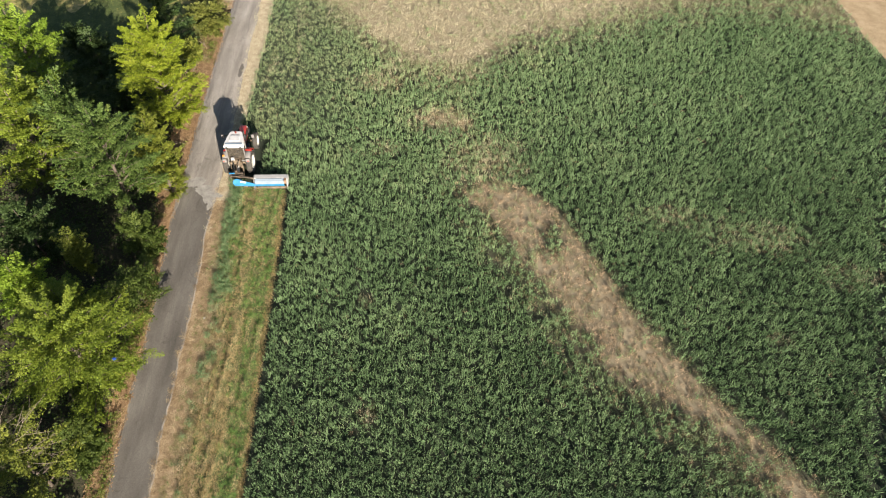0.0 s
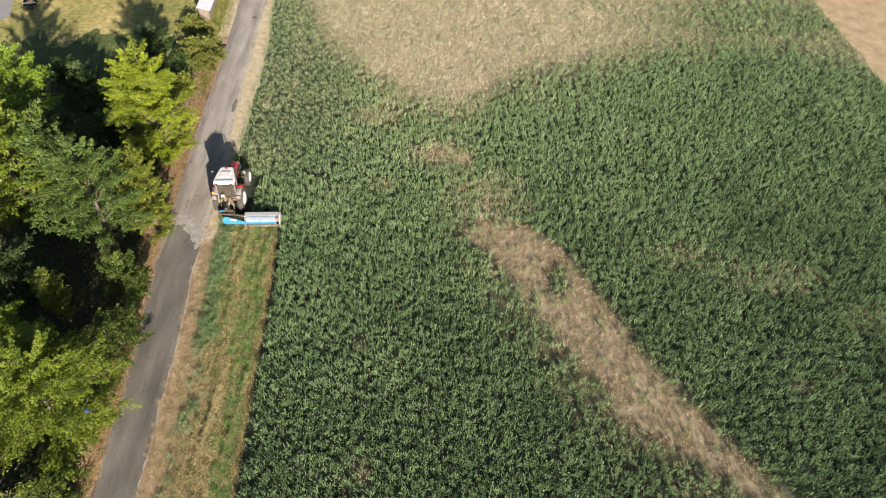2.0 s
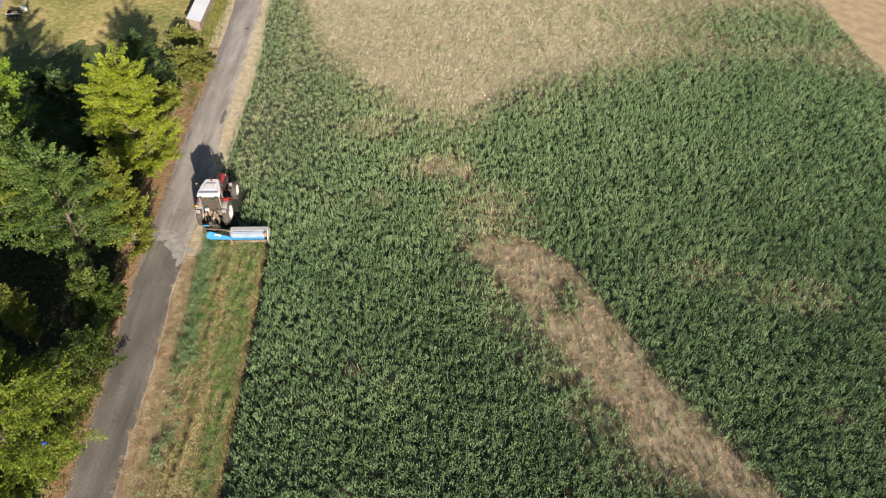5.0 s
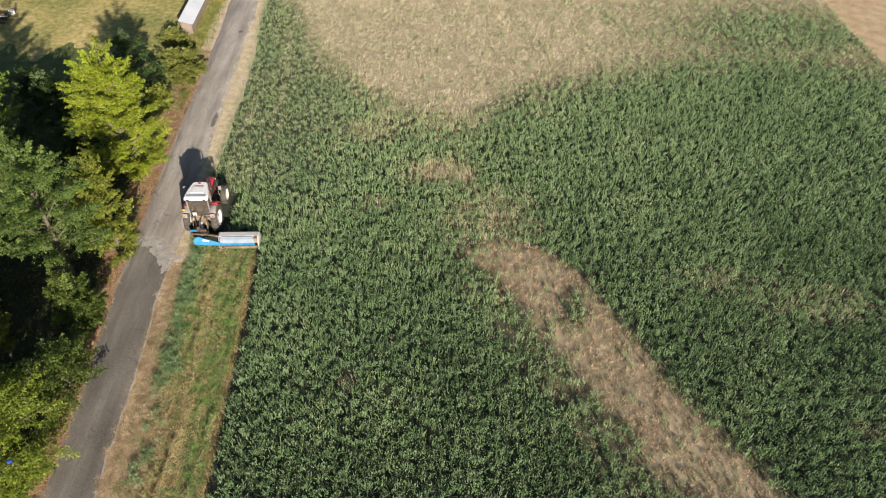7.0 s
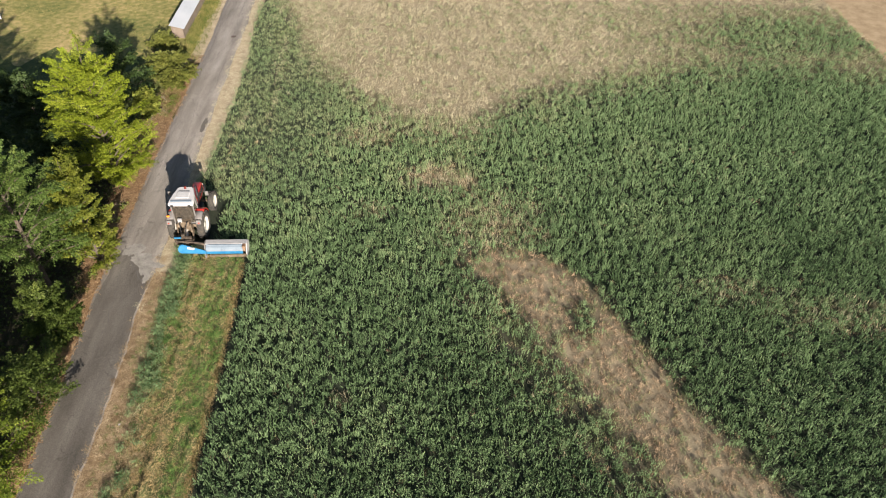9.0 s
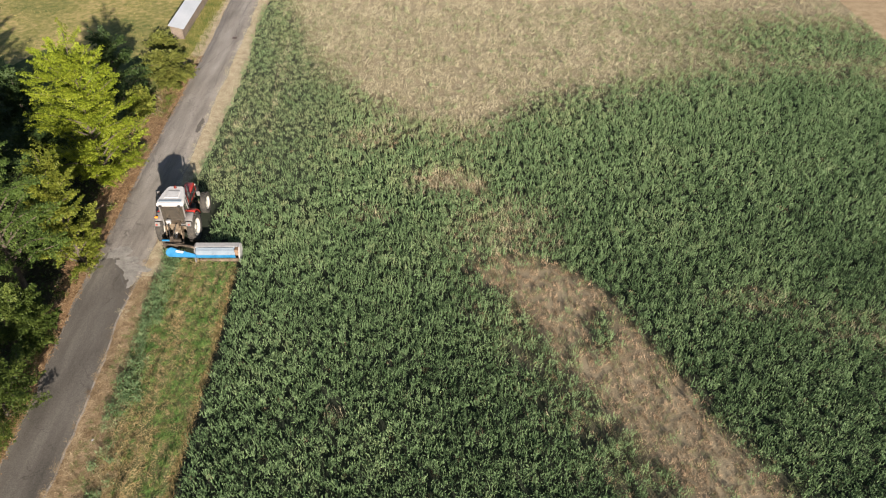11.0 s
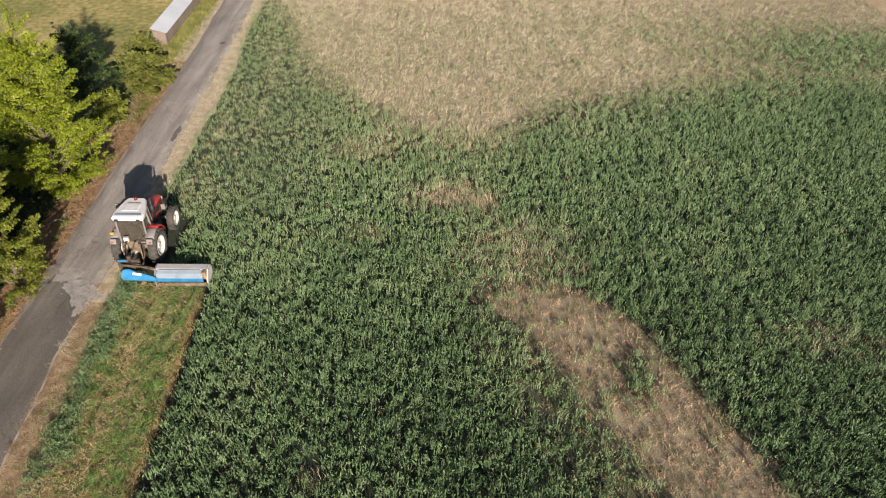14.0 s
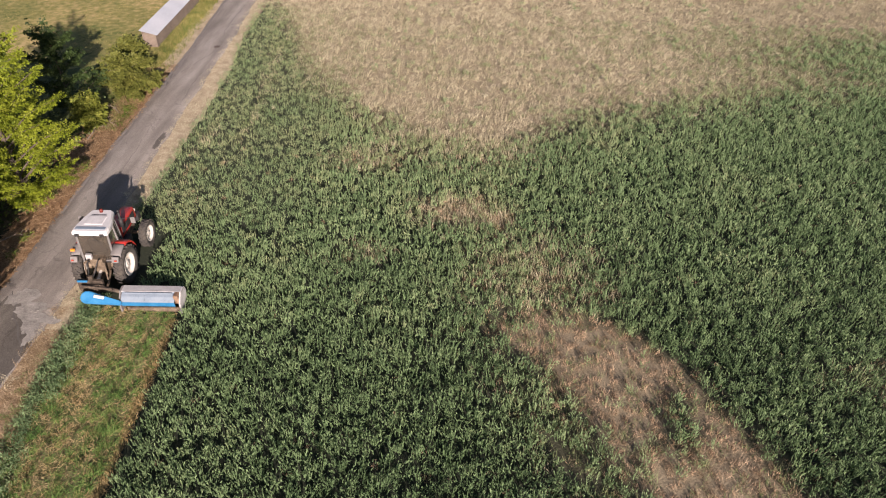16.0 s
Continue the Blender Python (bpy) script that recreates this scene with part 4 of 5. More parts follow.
# ---------- trees ----------
def tree(x, y, h, r, mat, label, seed, limbs=24, lean=(0.0, 0.0), low=0.18, leaf=0.102, per=42, name="tree", tone_mid=0.5, sprays=10, cone=False, dead=0):
    """A tapered, bent trunk, limbs with side shoots, and a crown of leafy sprays along them."""
    global rng
    keep_rng, rng = rng, np.random.default_rng(seed)
    root = empty(name, pose(x, y, 0), label, "bush" if name == "bush" else "tree", "roadside trees")
    tr = 0.013 * h + 0.015
    per = round(per * 1.6)
    pts = []
    for i in range(7):
        u = i / 6
        pts.append(Vector((lean[0] * u + 0.18 * noise.noise((seed, u * 3, 0)), lean[1] * u + 0.18 * noise.noise((seed, u * 3, 7)), h * 0.93 * u - 0.03)))
    part("trunk", bent(bmesh.new(), pts, tr, tr * 0.18, 8), M_BARK, root)

    def trunk_at(u):
        k = min(int(u * 6), 5)
        return pts[k].lerp(pts[k + 1], u * 6 - k)

    centres, axes, radii = [], [], []
    for i in range(limbs):
        w = (i + rng.uniform(0, 0.9)) / limbs
        u = low + (0.95 - low) * w
        a = i * 2.399 + rng.uniform(-0.5, 0.5)
        full = r * (max(0.10, 1 - 0.92 * w) ** 0.47 if cone else max(0.18, math.cos(math.pi / 2 * max(0.0, (w - 0.25) / 0.80)) ** 0.55)) * (0.78 + 0.22 * min(1, w / 0.2))
        reach = full * rng.uniform(0.3, 1.0) ** 0.42
        s = trunk_at(max(0.02, u - 0.16))
        e = s + Vector((math.cos(a) * reach, math.sin(a) * reach, min(0.11 * h + rng.uniform(0.12, 0.38) * reach, h * 0.96 - s.z)))
        m = s.lerp(e, 0.5) + Vector((rng.normal(0, 0.1), rng.normal(0, 0.1), 0.10 * reach))
        part("limb", bent(bmesh.new(), [s, m, e], tr * (0.42 - 0.25 * w), 0.012, 5), M_BARK, root)
        out = (e - s).normalized()
        out = Vector((out.x, out.y, out.z * 0.6)).normalized()
        across = out.cross(Vector((0, 0, 1))).normalized()
        big = min(1.15, 0.5 + 0.30 * reach) * rng.uniform(0.8, 1.15)
        for j in range(sprays + 1):                     # a layered frond: shoots to either side, the last straight on
            q = 1.0 if j == sprays else 0.28 + 0.70 * (j + rng.uniform(0, 1)) / sprays
            c = (s.lerp(m, q * 2) if q < 0.5 else m.lerp(e, q * 2 - 1)) + Vector((0, 0, rng.normal(0, 0.10)))
            turn = (1 if j % 2 else -1) * (0.25 + 0.85 * (1 - q)) + rng.normal(0, 0.25) if j < sprays else 0.0
            centres.append(c)
            axes.append((out * math.cos(turn) + across * math.sin(turn) + Vector((0, 0, 0.10 + rng.normal(0, 0.20)))).normalized())
            radii.append(rng.uniform(0.26, 0.42) * big * (1.15 - 0.30 * q))
        for j in range(3):                              # leafy shoots that rise from the limb
            c = s.lerp(e, 0.12 + 0.2 * j)
            centres.append(c + Vector((rng.normal(0, 0.15), rng.normal(0, 0.15), 0.15)))
            axes.append((out * 0.7 + Vector((rng.normal(0, 0.6), rng.normal(0, 0.6), 0.75))).normalized())
            radii.append(rng.uniform(0.24, 0.38) * min(1.1, 0.6 + 0.2 * r))
    for j in range(dead):
        a = rng.uniform(-0.9, 1.6)
        s = trunk_at(0.45 + 0.4 * rng.uniform())
        e = s + Vector((math.cos(a), math.sin(a), rng.uniform(0.0, 0.7))) * r * rng.uniform(0.6, 1.2)
        m = s.lerp(e, 0.5) + Vector((rng.normal(0, 0.15), rng.normal(0, 0.15), 0.2))
        w = part("bare_limb", bent(bmesh.new(), [s, m, e], 0.013, 0.004, 5), M_DEADWOOD, root)
        for q in range(4):
            p = m.lerp(e, 0.2 * q)
            part("bare_twig", rod(bmesh.new(), p, p + Vector((rng.normal(0, 0.4), rng.normal(0, 0.4), rng.uniform(0, 0.45))), 0.006, 0.003, 4), M_DEADWOOD, w)
    for j in range(24):
        centres.append(trunk_at(0.62 + 0.37 * j / 24) + Vector((rng.normal(0, 0.2), rng.normal(0, 0.2), 0.06 * h * rng.uniform(0, 1))))
        axes.append(Vector((rng.normal(0, 0.6), rng.normal(0, 0.6), 0.8)).normalized())
        radii.append(0.38)
    c = np.array([tuple(q) for q in centres])
    ax = np.array([tuple(q) for q in axes])
    rad = np.array(radii)
    n = len(c)
    along = 2.3 * rng.uniform(0, 1, (n, per)) ** 1.25 - 0.4
    sd = np.cross(ax, np.array([0, 0, 1.0]) + rng.normal(0, 0.15, (n, 3)))
    sd = unit(sd)
    nm = np.cross(sd, ax)
    nm *= np.where(nm[:, 2:] < 0, -1.0, 1.0)
    off = rng.normal(0, 0.32, (n, per))
    p = c[:, None] + ax[:, None] * (along * rad[:, None])[..., None] + sd[:, None] * (off * rad[:, None] * (1.12 - 0.50 * along))[..., None] + nm[:, None] * (rng.normal(0, 0.085, (n, per)) * rad[:, None])[..., None]
    p[..., 2] -= 0.10 * (along ** 2) * rad[:, None]
    d = unit((ax[:, None] * 0.6 + sd[:, None] * (np.sign(off) * 0.45)[..., None] + rng.normal(0, 0.38, (n, per, 3)) + np.array([0, 0, -0.12])).reshape(-1, 3))
    ln = leaf * rng.uniform(0.6, 1.25, n * per)
    v, f = leaflets(p.reshape(-1, 3), d, ln, ln * rng.uniform(0.62, 0.88, n * per), 0.15, 0.60, np.repeat(nm, per, 0))
    v[:, 2] = np.maximum(v[:, 2], 0.03)
    spray = np.repeat(rng.normal(0, 0.13, n), per)
    t = np.repeat(tone_mid + spray + rng.normal(0, 0.08, n * per), 3)
    crown = new("crown", big_mesh("crown", v, f, mat, np.clip(t, 0.02, 0.98)))
    crown.parent = root
    rng = keep_rng
    return root


tree(-17.3, 35.3, 9.1, 3.1, M_LEAF_YELLOW, "broad roadside tree with bright yellow-green leaves", 101, 58, lean=(0.5, 0.2), leaf=0.076, low=0.10, per=74, cone=True, sprays=12)
tree(-17.7, 27.3, 9.2, 3.0, M_LEAF_BLUE, "spreading roadside tree with grey-green leaves", 102, 34, low=0.32, per=64, leaf=0.082, sprays=11)
tree(-15.7, 28.7, 7.2, 1.6, M_LEAF_GOLD, "slender young tree with yellowish olive leaves", 103, 30, low=0.12, per=56, leaf=0.080, cone=True, sprays=9)
tree(-16.4, 16.0, 7.2, 3.45, M_LEAF_LIME, "wide lime-green tree overhanging the lane", 104, 58, low=0.14, per=66, sprays=11, leaf=0.076)
tree(-17.6, 18.3, 5.6, 2.0, M_LEAF_LIME, "smaller lime-green tree beside the wide one", 117, 30, low=0.2, per=60, sprays=10, leaf=0.078)
tree(-17.1, 10.9, 6.4, 2.2, M_LEAF_OLIVE, "half-dead tree with sparse olive leaves", 105, 15, per=48, leaf=0.09, dead=11, sprays=8)
tree(-20.6, 20.0, 5.0, 1.7, M_LEAF_BRIGHT, "low bright green tree behind the roadside row", 106, 22, per=44, leaf=0.10, sprays=8)
tree(-25.8, 36.8, 8.4, 2.7, M_LEAF_BRIGHT, "leafy bright green tree deep in the copse", 107, 32, per=46, leaf=0.115, sprays=9)
tree(-23.2, 29.8, 8.7, 3.1, M_LEAF_LIME, "rounded yellow-green tree in the copse", 108, 36, per=46, leaf=0.115, sprays=9)
tree(-20.4, 29.6, 8.8, 2.4, M_LEAF_BLUE, "grey-green tree in the middle of the copse", 109, 32, per=50, leaf=0.100, sprays=9)
tree(-21.6, 23.6, 5.0, 2.3, M_LEAF_DEEP_SHADE, "low shaded tree in the copse", 110, 24, per=34, leaf=0.12, sprays=8)
tree(-22.4, 13.0, 7.0, 3.0, M_LEAF_GREEN, "green tree behind the roadside row", 111, 26, per=28, leaf=0.14, sprays=8)
tree(-28.5, 29.5, 8.0, 3.2, M_LEAF_GREEN, "green tree at the back of the copse", 112, 24, per=20, leaf=0.17, sprays=7)
tree(-31.5, 35.5, 8.0, 3.2, M_LEAF_GREEN, "green tree at the back of the copse", 113, 24, per=20, leaf=0.17, sprays=7)
tree(-26.0, 23.0, 8.0, 3.2, M_LEAF_GREEN, "green tree at the back of the copse", 114, 24, per=20, leaf=0.17, sprays=7)
tree(-24.0, 15.5, 8.0, 3.2, M_LEAF_OLIVE, "olive-green tree at the back of the copse", 115, 24, per=24, leaf=0.15, sprays=7)
tree(-19.6, 4.5, 7.5, 3.2, M_LEAF_GREEN, "green roadside tree at the copse's end", 116, 24, per=20, leaf=0.17, sprays=7)

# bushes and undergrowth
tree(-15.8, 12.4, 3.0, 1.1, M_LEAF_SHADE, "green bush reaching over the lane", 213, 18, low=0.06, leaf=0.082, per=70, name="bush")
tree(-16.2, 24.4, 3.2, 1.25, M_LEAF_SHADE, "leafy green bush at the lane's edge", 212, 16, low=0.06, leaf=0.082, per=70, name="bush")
tree(-18.5, 22.2, 4.6, 0.7, M_LEAF_OLIVE, "thin sapling standing in the shade", 211, 12, per=60, leaf=0.08, cone=True, low=0.4)
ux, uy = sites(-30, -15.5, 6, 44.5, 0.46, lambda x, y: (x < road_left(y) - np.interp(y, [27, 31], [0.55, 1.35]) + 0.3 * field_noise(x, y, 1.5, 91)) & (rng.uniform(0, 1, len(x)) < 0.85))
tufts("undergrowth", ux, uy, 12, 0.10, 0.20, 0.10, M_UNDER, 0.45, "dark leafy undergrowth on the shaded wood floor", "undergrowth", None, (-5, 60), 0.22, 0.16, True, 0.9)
tree(-17.3, 46.3, 2.1, 2.0, M_LEAF_DULL, "loose dull olive roadside bush", 201, 26, low=0.05, leaf=0.10, per=60, name="bush")
tree(-19.4, 44.0, 4.6, 2.0, M_LEAF_DEEP_SHADE, "dark shaded bush beside the meadow", 202, 18, low=0.06, leaf=0.12, name="bush")
tree(-17.5, 42.3, 1.7, 0.7, M_LEAF_OLIVE, "low scrubby bush with dry twigs", 203, 14, low=0.05, leaf=0.10, per=36, name="bush")
tree(-15.6, 20.9, 3.0, 1.9, M_LEAF_SHADE, "loose green bush leaning over the lane's edge", 204, 20, lean=(0.35, -0.2), low=0.08, leaf=0.09, per=34, sprays=7, name="bush")
tree(-17.4, 30.8, 3.2, 1.4, M_LEAF_DEEP_SHADE, "shaded bush under the roadside trees", 205, 16, low=0.06, leaf=0.12, name="bush")
tree(-18.6, 31.6, 4.0, 1.8, M_LEAF_DEEP_SHADE, "shaded bush under the roadside trees", 206, 16, low=0.06, leaf=0.12, name="bush")
# added bush, tall enough to throw shade on the wood floor
tree(-16.3, 7.0, 5.6, 2.0, M_LEAF_GREEN, "green bush added to cast shade, near the half-dead tree", 207, 18, low=0.06, leaf=0.12, name="bush")
tree(-20.5, 36.5, 3.0, 1.8, M_LEAF_DEEP_SHADE, "shaded bush under the roadside trees", 208, 14, low=0.06, leaf=0.12, name="bush")
tree(-21.6, 39.6, 3.0, 1.7, M_LEAF_DEEP_SHADE, "shaded bush at the copse's edge", 214, 14, low=0.06, leaf=0.13, per=34, name="bush")
tree(-25.6, 42.6, 2.6, 1.7, M_LEAF_DEEP_SHADE, "shaded bush at the copse's edge", 215, 14, low=0.06, leaf=0.13, per=34, name="bush")
tree(-23.2, 35.4, 3.6, 1.9, M_LEAF_DEEP_SHADE, "shaded bush under the roadside trees", 216, 14, low=0.06, leaf=0.13, per=34, name="bush")
tree(-23.5, 40.5, 3.4, 1.9, M_LEAF_DEEP_SHADE, "shaded bush at the copse's edge", 209, 14, low=0.06, leaf=0.12, name="bush")
tree(-18.9, 50.6, 1.1, 1.0, M_LEAF_DULL, "small dark bush at the end of the shed", 210, 14, low=0.05, leaf=0.10, name="bush")


# ---------- tractor ----------
def wheel(name, parent, x, y, radius, width, lugs, turn=0):
    """Tyre with bevelled lugs, dished cream rim, hub and nuts; the outside faces +x."""
    w = part(name, lathe(bmesh.new(), [(radius * 0.60, -width * 0.40), (radius * 0.80, -width * 0.5), (radius * 0.93, -width * 0.48), (radius * 0.965, -width * 0.3),
             (radius * 0.97, width * 0.3), (radius * 0.93, width * 0.48), (radius * 0.80, width * 0.5), (radius * 0.60, width * 0.40)], 40), M_TYRE, parent, "black lugged rubber tyre", True)
    w.matrix_basis = pose(x, y, radius, 0, 0, turn)
    for s in (-1, 1):
        for i in range(lugs):
            a = 2 * math.pi * (i + (0.5 if s > 0 else 0)) / lugs
            bm = bmesh.new()
            box(bm, (s * width * 0.24, 0, 0), (width * 0.52, radius * 0.085, radius * 0.075), 0, 0, s * 32)
            bmesh.ops.transform(bm, matrix=Matrix.Rotation(a, 4, "X") @ pose(0, 0, radius * 0.965), verts=bm.verts)
            part("lug", bm, M_TYRE, w)
    part("rim", lathe(bmesh.new(), [(radius * 0.62, -width * 0.38), (radius * 0.62, width * 0.40), (radius * 0.55, width * 0.42), (radius * 0.53, width * 0.18),
         (radius * 0.20, width * 0.10), (radius * 0.17, width * 0.24), (0.01, width * 0.25), (0.01, -width * 0.30)], 32), M_RIM, w, "cream-white steel rim", True)
    for i in range(8):
        a = 2 * math.pi * i / 8
        bm = rod(bmesh.new(), (width * 0.10, math.cos(a) * radius * 0.3, math.sin(a) * radius * 0.3), (width * 0.17, math.cos(a) * radius * 0.3, math.sin(a) * radius * 0.3), 0.02, seg=6)
        part("wheel_nut", bm, M_IRON, w)
    return w


def make_tractor(m):
    t = empty("tractor", m, "red farm tractor with a white cab roof, half on the lane", "tractor")
    wheel("rear_wheel", t, 0.72, 0, 0.71, 0.34, 22)
    wheel("rear_wheel", t, -0.72, 0, 0.71, 0.34, 22, 180)
    wheel("front_wheel", t, 0.74, 2.1, 0.53, 0.28, 18)
    wheel("front_wheel", t, -0.74, 2.1, 0.53, 0.28, 18, 180)
    bm = bmesh.new()
    rod(bm, (-0.6, 0, 0.71), (0.6, 0, 0.71), 0.13, seg=12)
    rod(bm, (-0.54, 0, 0.71), (-0.36, 0, 0.71), 0.2, seg=12)
    rod(bm, (0.36, 0, 0.71), (0.54, 0, 0.71), 0.2, seg=12)
    part("rear_axle", bm, M_IRON, t)
    bm = bmesh.new()
    rod(bm, (-0.64, 2.1, 0.55), (0.64, 2.1, 0.55), 0.07, seg=10)
    box(bm, (0, 2.1, 0.58), (0.3, 0.26, 0.24), bevel=0.03)
    part("front_axle", bm, M_IRON, t)
    bm = bmesh.new()
    box(bm, (0, 0.1, 0.85), (0.46, 1.1, 0.62), bevel=0.05)
    box(bm, (0, 1.4, 0.82), (0.40, 2.1, 0.45), bevel=0.05)
    part("gearbox", bm, M_IRON, t)
    bm = bmesh.new()
    box(bm, (0, 1.80, 1.18), (0.58, 1.75, 0.52), bevel=0.09, taper=(0.82, 0.99))
    for v in bm.verts:
        if v.co.y > 2.4:
            v.co.z -= 0.10 * (v.co.y - 2.4) / 0.45 * (1 if v.co.z > 1.2 else 0)
            v.co.x *= 0.93
    hood = part("hood", bm, M_RED, t, "sun-faded red engine hood", True)
    for s in (-1, 1):
        for j in range(3):
            bm = box(bmesh.new(), (s * 0.282, 1.42 + 0.40 * j, 1.22), (0.02, 0.34, 0.26), bevel=0.006)
            part("side_grille", bm, M_DARK, hood)
        bm = rod(bmesh.new(), (s * 0.17, 2.64, 1.2), (s * 0.17, 2.69, 1.2), 0.075, seg=14)
        part("headlight", bm, M_RIM, hood)
    part("front_grille", box(bmesh.new(), (0, 2.67, 1.08), (0.4, 0.03, 0.24), bevel=0.01), M_DARK, hood)
    part("front_weight", box(bmesh.new(), (0, 2.86, 0.78), (0.5, 0.28, 0.32), bevel=0.04), M_DARK, t)
    bm = bmesh.new()
    rod(bm, (0.34, 1.25, 1.35), (0.34, 1.25, 2.1), 0.045, seg=12)
    rod(bm, (0.34, 1.25, 1.45), (0.34, 1.25, 1.8), 0.075, seg=12)
    rod(bm, (0.34, 1.25, 2.08), (0.36, 1.2, 2.2), 0.04, seg=12)
    part("exhaust_pipe", bm, M_DARK, t, smooth=True)
    # cab
    part("cab_floor", box(bmesh.new(), (0, 0.3, 1.06), (1.1, 1.25, 0.1), bevel=0.02), M_DARK, t)
    corners = {"rl": (-0.53, -0.30), "rr": (0.53, -0.30), "fl": (-0.36, 0.92), "fr": (0.36, 0.92), "ml": (-0.54, 0.35), "mr": (0.54, 0.35)}
    tops = {"rl": (-0.54, -0.24), "rr": (0.54, -0.24), "fl": (-0.31, 0.84), "fr": (0.31, 0.84), "ml": (-0.48, 0.32), "mr": (0.48, 0.32)}
    for k in corners:
        bm = rod(bmesh.new(), (*corners[k], 1.05), (*tops[k], 2.25), 0.038, seg=6)
        part("pillar", bm, M_CAB, t)
    for a, b in (("rl", "rr"), ("rr", "mr"), ("mr", "fr"), ("fr", "fl"), ("fl", "ml"), ("ml", "rl")):
        for z in (1.10, 2.22):
            src = corners if z < 2 else tops
            part("cab_rail", rod(bmesh.new(), (*src[a], z), (*src[b], z), 0.03, seg=6), M_CAB, t)
        bm = bmesh.new()
        c0, c1, t1, t0 = Vector((*corners[a], 1.14)), Vector((*corners[b], 1.14)), Vector((*tops[b], 2.19)), Vector((*tops[a], 2.19))
        bm.faces.new([bm.verts.new(q) for q in (c0, c1, t1, t0)])
        bmesh.ops.solidify(bm, geom=bm.faces[:], thickness=0.008)
        part("rear_window" if (a, b) == ("rl", "rr") else "windscreen" if (a, b) == ("fr", "fl") else "side_window", bm, M_GLASS, t)
    part("rear_wiper", rod(bmesh.new(), (0.0, -0.285, 2.14), (0.25, -0.30, 1.8), 0.012, seg=5), M_DARK, t)
    bm = bmesh.new()
    out = [(-0.60, -0.34), (-0.50, -0.37), (0.50, -0.37), (0.60, -0.34), (0.61, -0.15), (0.52, 0.4), (0.38, 0.90), (0.31, 0.97), (-0.31, 0.97), (-0.38, 0.90), (-0.52, 0.4), (-0.61, -0.15)]
    extrude_outline(bm, out, 2.23, 2.33)
    top = [(x * 0.93, (y - 0.3) * 0.93 + 0.3) for x, y in out]
    lo = [bm.verts.new((x, y, 2.33)) for x, y in out]
    hi = [bm.verts.new((x, y, 2.40)) for x, y in top]
    bm.faces.new(hi)
    for i in range(len(out)):
        bm.faces.new((lo[i], lo[(i + 1) % len(out)], hi[(i + 1) % len(out)], hi[i]))
    roof = part("roof", bm, M_ROOF, t, "dusty white cab roof")
    part("roof_hatch", box(bmesh.new(), (0, 0.30, 2.405), (0.66, 0.50, 0.03), bevel=0.012, taper=(0.9, 0.95)), M_ROOF, roof)
    part("roof_band", box(bmesh.new(), (0, -0.17, 2.408), (1.02, 0.13, 0.02), bevel=0.004), M_BLUEGREY, roof, "blue-grey band across the roof")
    part("roof_seam", box(bmesh.new(), (0, 0.62, 2.408), (0.52, 0.02, 0.012), bevel=0.002), M_DARK, roof)
    bm = rod(bmesh.new(), (0.0, 0.82, 2.39), (0.0, 0.82, 2.52), 0.065, 0.05, seg=14)
    part("beacon", bm, M_BEACON, roof, "red-orange warning beacon", True)
    for s in (-1, 1):
        part("work_lamp", box(bmesh.new(), (s * 0.42, -0.39, 2.26), (0.14, 0.07, 0.09), bevel=0.015), M_DARK, roof)
    # inside the cab
    bm = box(bmesh.new(), (0, 0.08, 1.34), (0.48, 0.46, 0.14), bevel=0.04)
    box(bm, (0, -0.14, 1.62), (0.46, 0.12, 0.56), rx=8, bevel=0.04)
    part("seat", bm, M_DARK, t, "worn dark driver's seat")
    bm = lathe(bmesh.new(), [(0.20, -0.012), (0.22, 0), (0.20, 0.012), (0.18, 0)], 22, "Z")
    bmesh.ops.transform(bm, matrix=pose(0, 0.5, 1.65, 30), verts=bm.verts)
    rod(bm, (0, 0.5, 1.65), (0, 0.68, 1.15), 0.02)
    part("steering_wheel", bm, M_DARK, t)
    part("dashboard", box(bmesh.new(), (0, 0.76, 1.4), (0.5, 0.2, 0.46), bevel=0.05), M_DARK, t)
    # fenders, lamps, mirrors, steps
    for s in (-1, 1):
        def mudguard(name, a0, a1, mat, label):
            bm = bmesh.new()
            cols = []
            for i in range(7):
                a = radians(a0 + (a1 - a0) * i / 6)
                y, z = 0.02 + 0.84 * math.cos(a), 0.74 + 0.86 * math.sin(a)
                cols.append([bm.verts.new(q) for q in ((s * 0.52, y, z), (s * 0.82, y, z - 0.02), (s * 0.86, y, z - 0.05), (s * 0.86, y, z - 0.12))])
            for p, q in zip(cols, cols[1:]):
                for k in range(3):
                    bm.faces.new((p[k], q[k], q[k + 1], p[k + 1]))
            bmesh.ops.recalc_face_normals(bm, faces=bm.faces)
            bmesh.ops.solidify(bm, geom=bm.faces[:], thickness=0.02)
            return part(name, bm, mat, t, label, True)

        mudguard("fender", 15, 88, M_RED, "red rear mudguard")
        fe = mudguard("fender_end", 88, 124, M_PLATE, "dusty grey end of the mudguard")
        part("fender_plate", box(bmesh.new(), (s * 0.71, -0.56, 1.34), (0.24, 0.11, 0.22), rx=-24, bevel=0.03), M_PLATE, fe, "dusty grey lamp plate")
        part("tail_lamp", box(bmesh.new(), (s * 0.74, -0.63, 1.34), (0.08, 0.04, 0.055), rx=-24, bevel=0.01), M_REDLENS, fe)
        if s < 0:
            part("turn_lamp", box(bmesh.new(), (s * 0.76, -0.38, 1.60), (0.14, 0.08, 0.08), bevel=0.015), M_ORANGE, fe, "orange turn lamp")
        bm = rod(bmesh.new(), (s * 0.4, 0.9, 2.0), (s * 0.9, 1.0, 2.06), 0.014, seg=6)
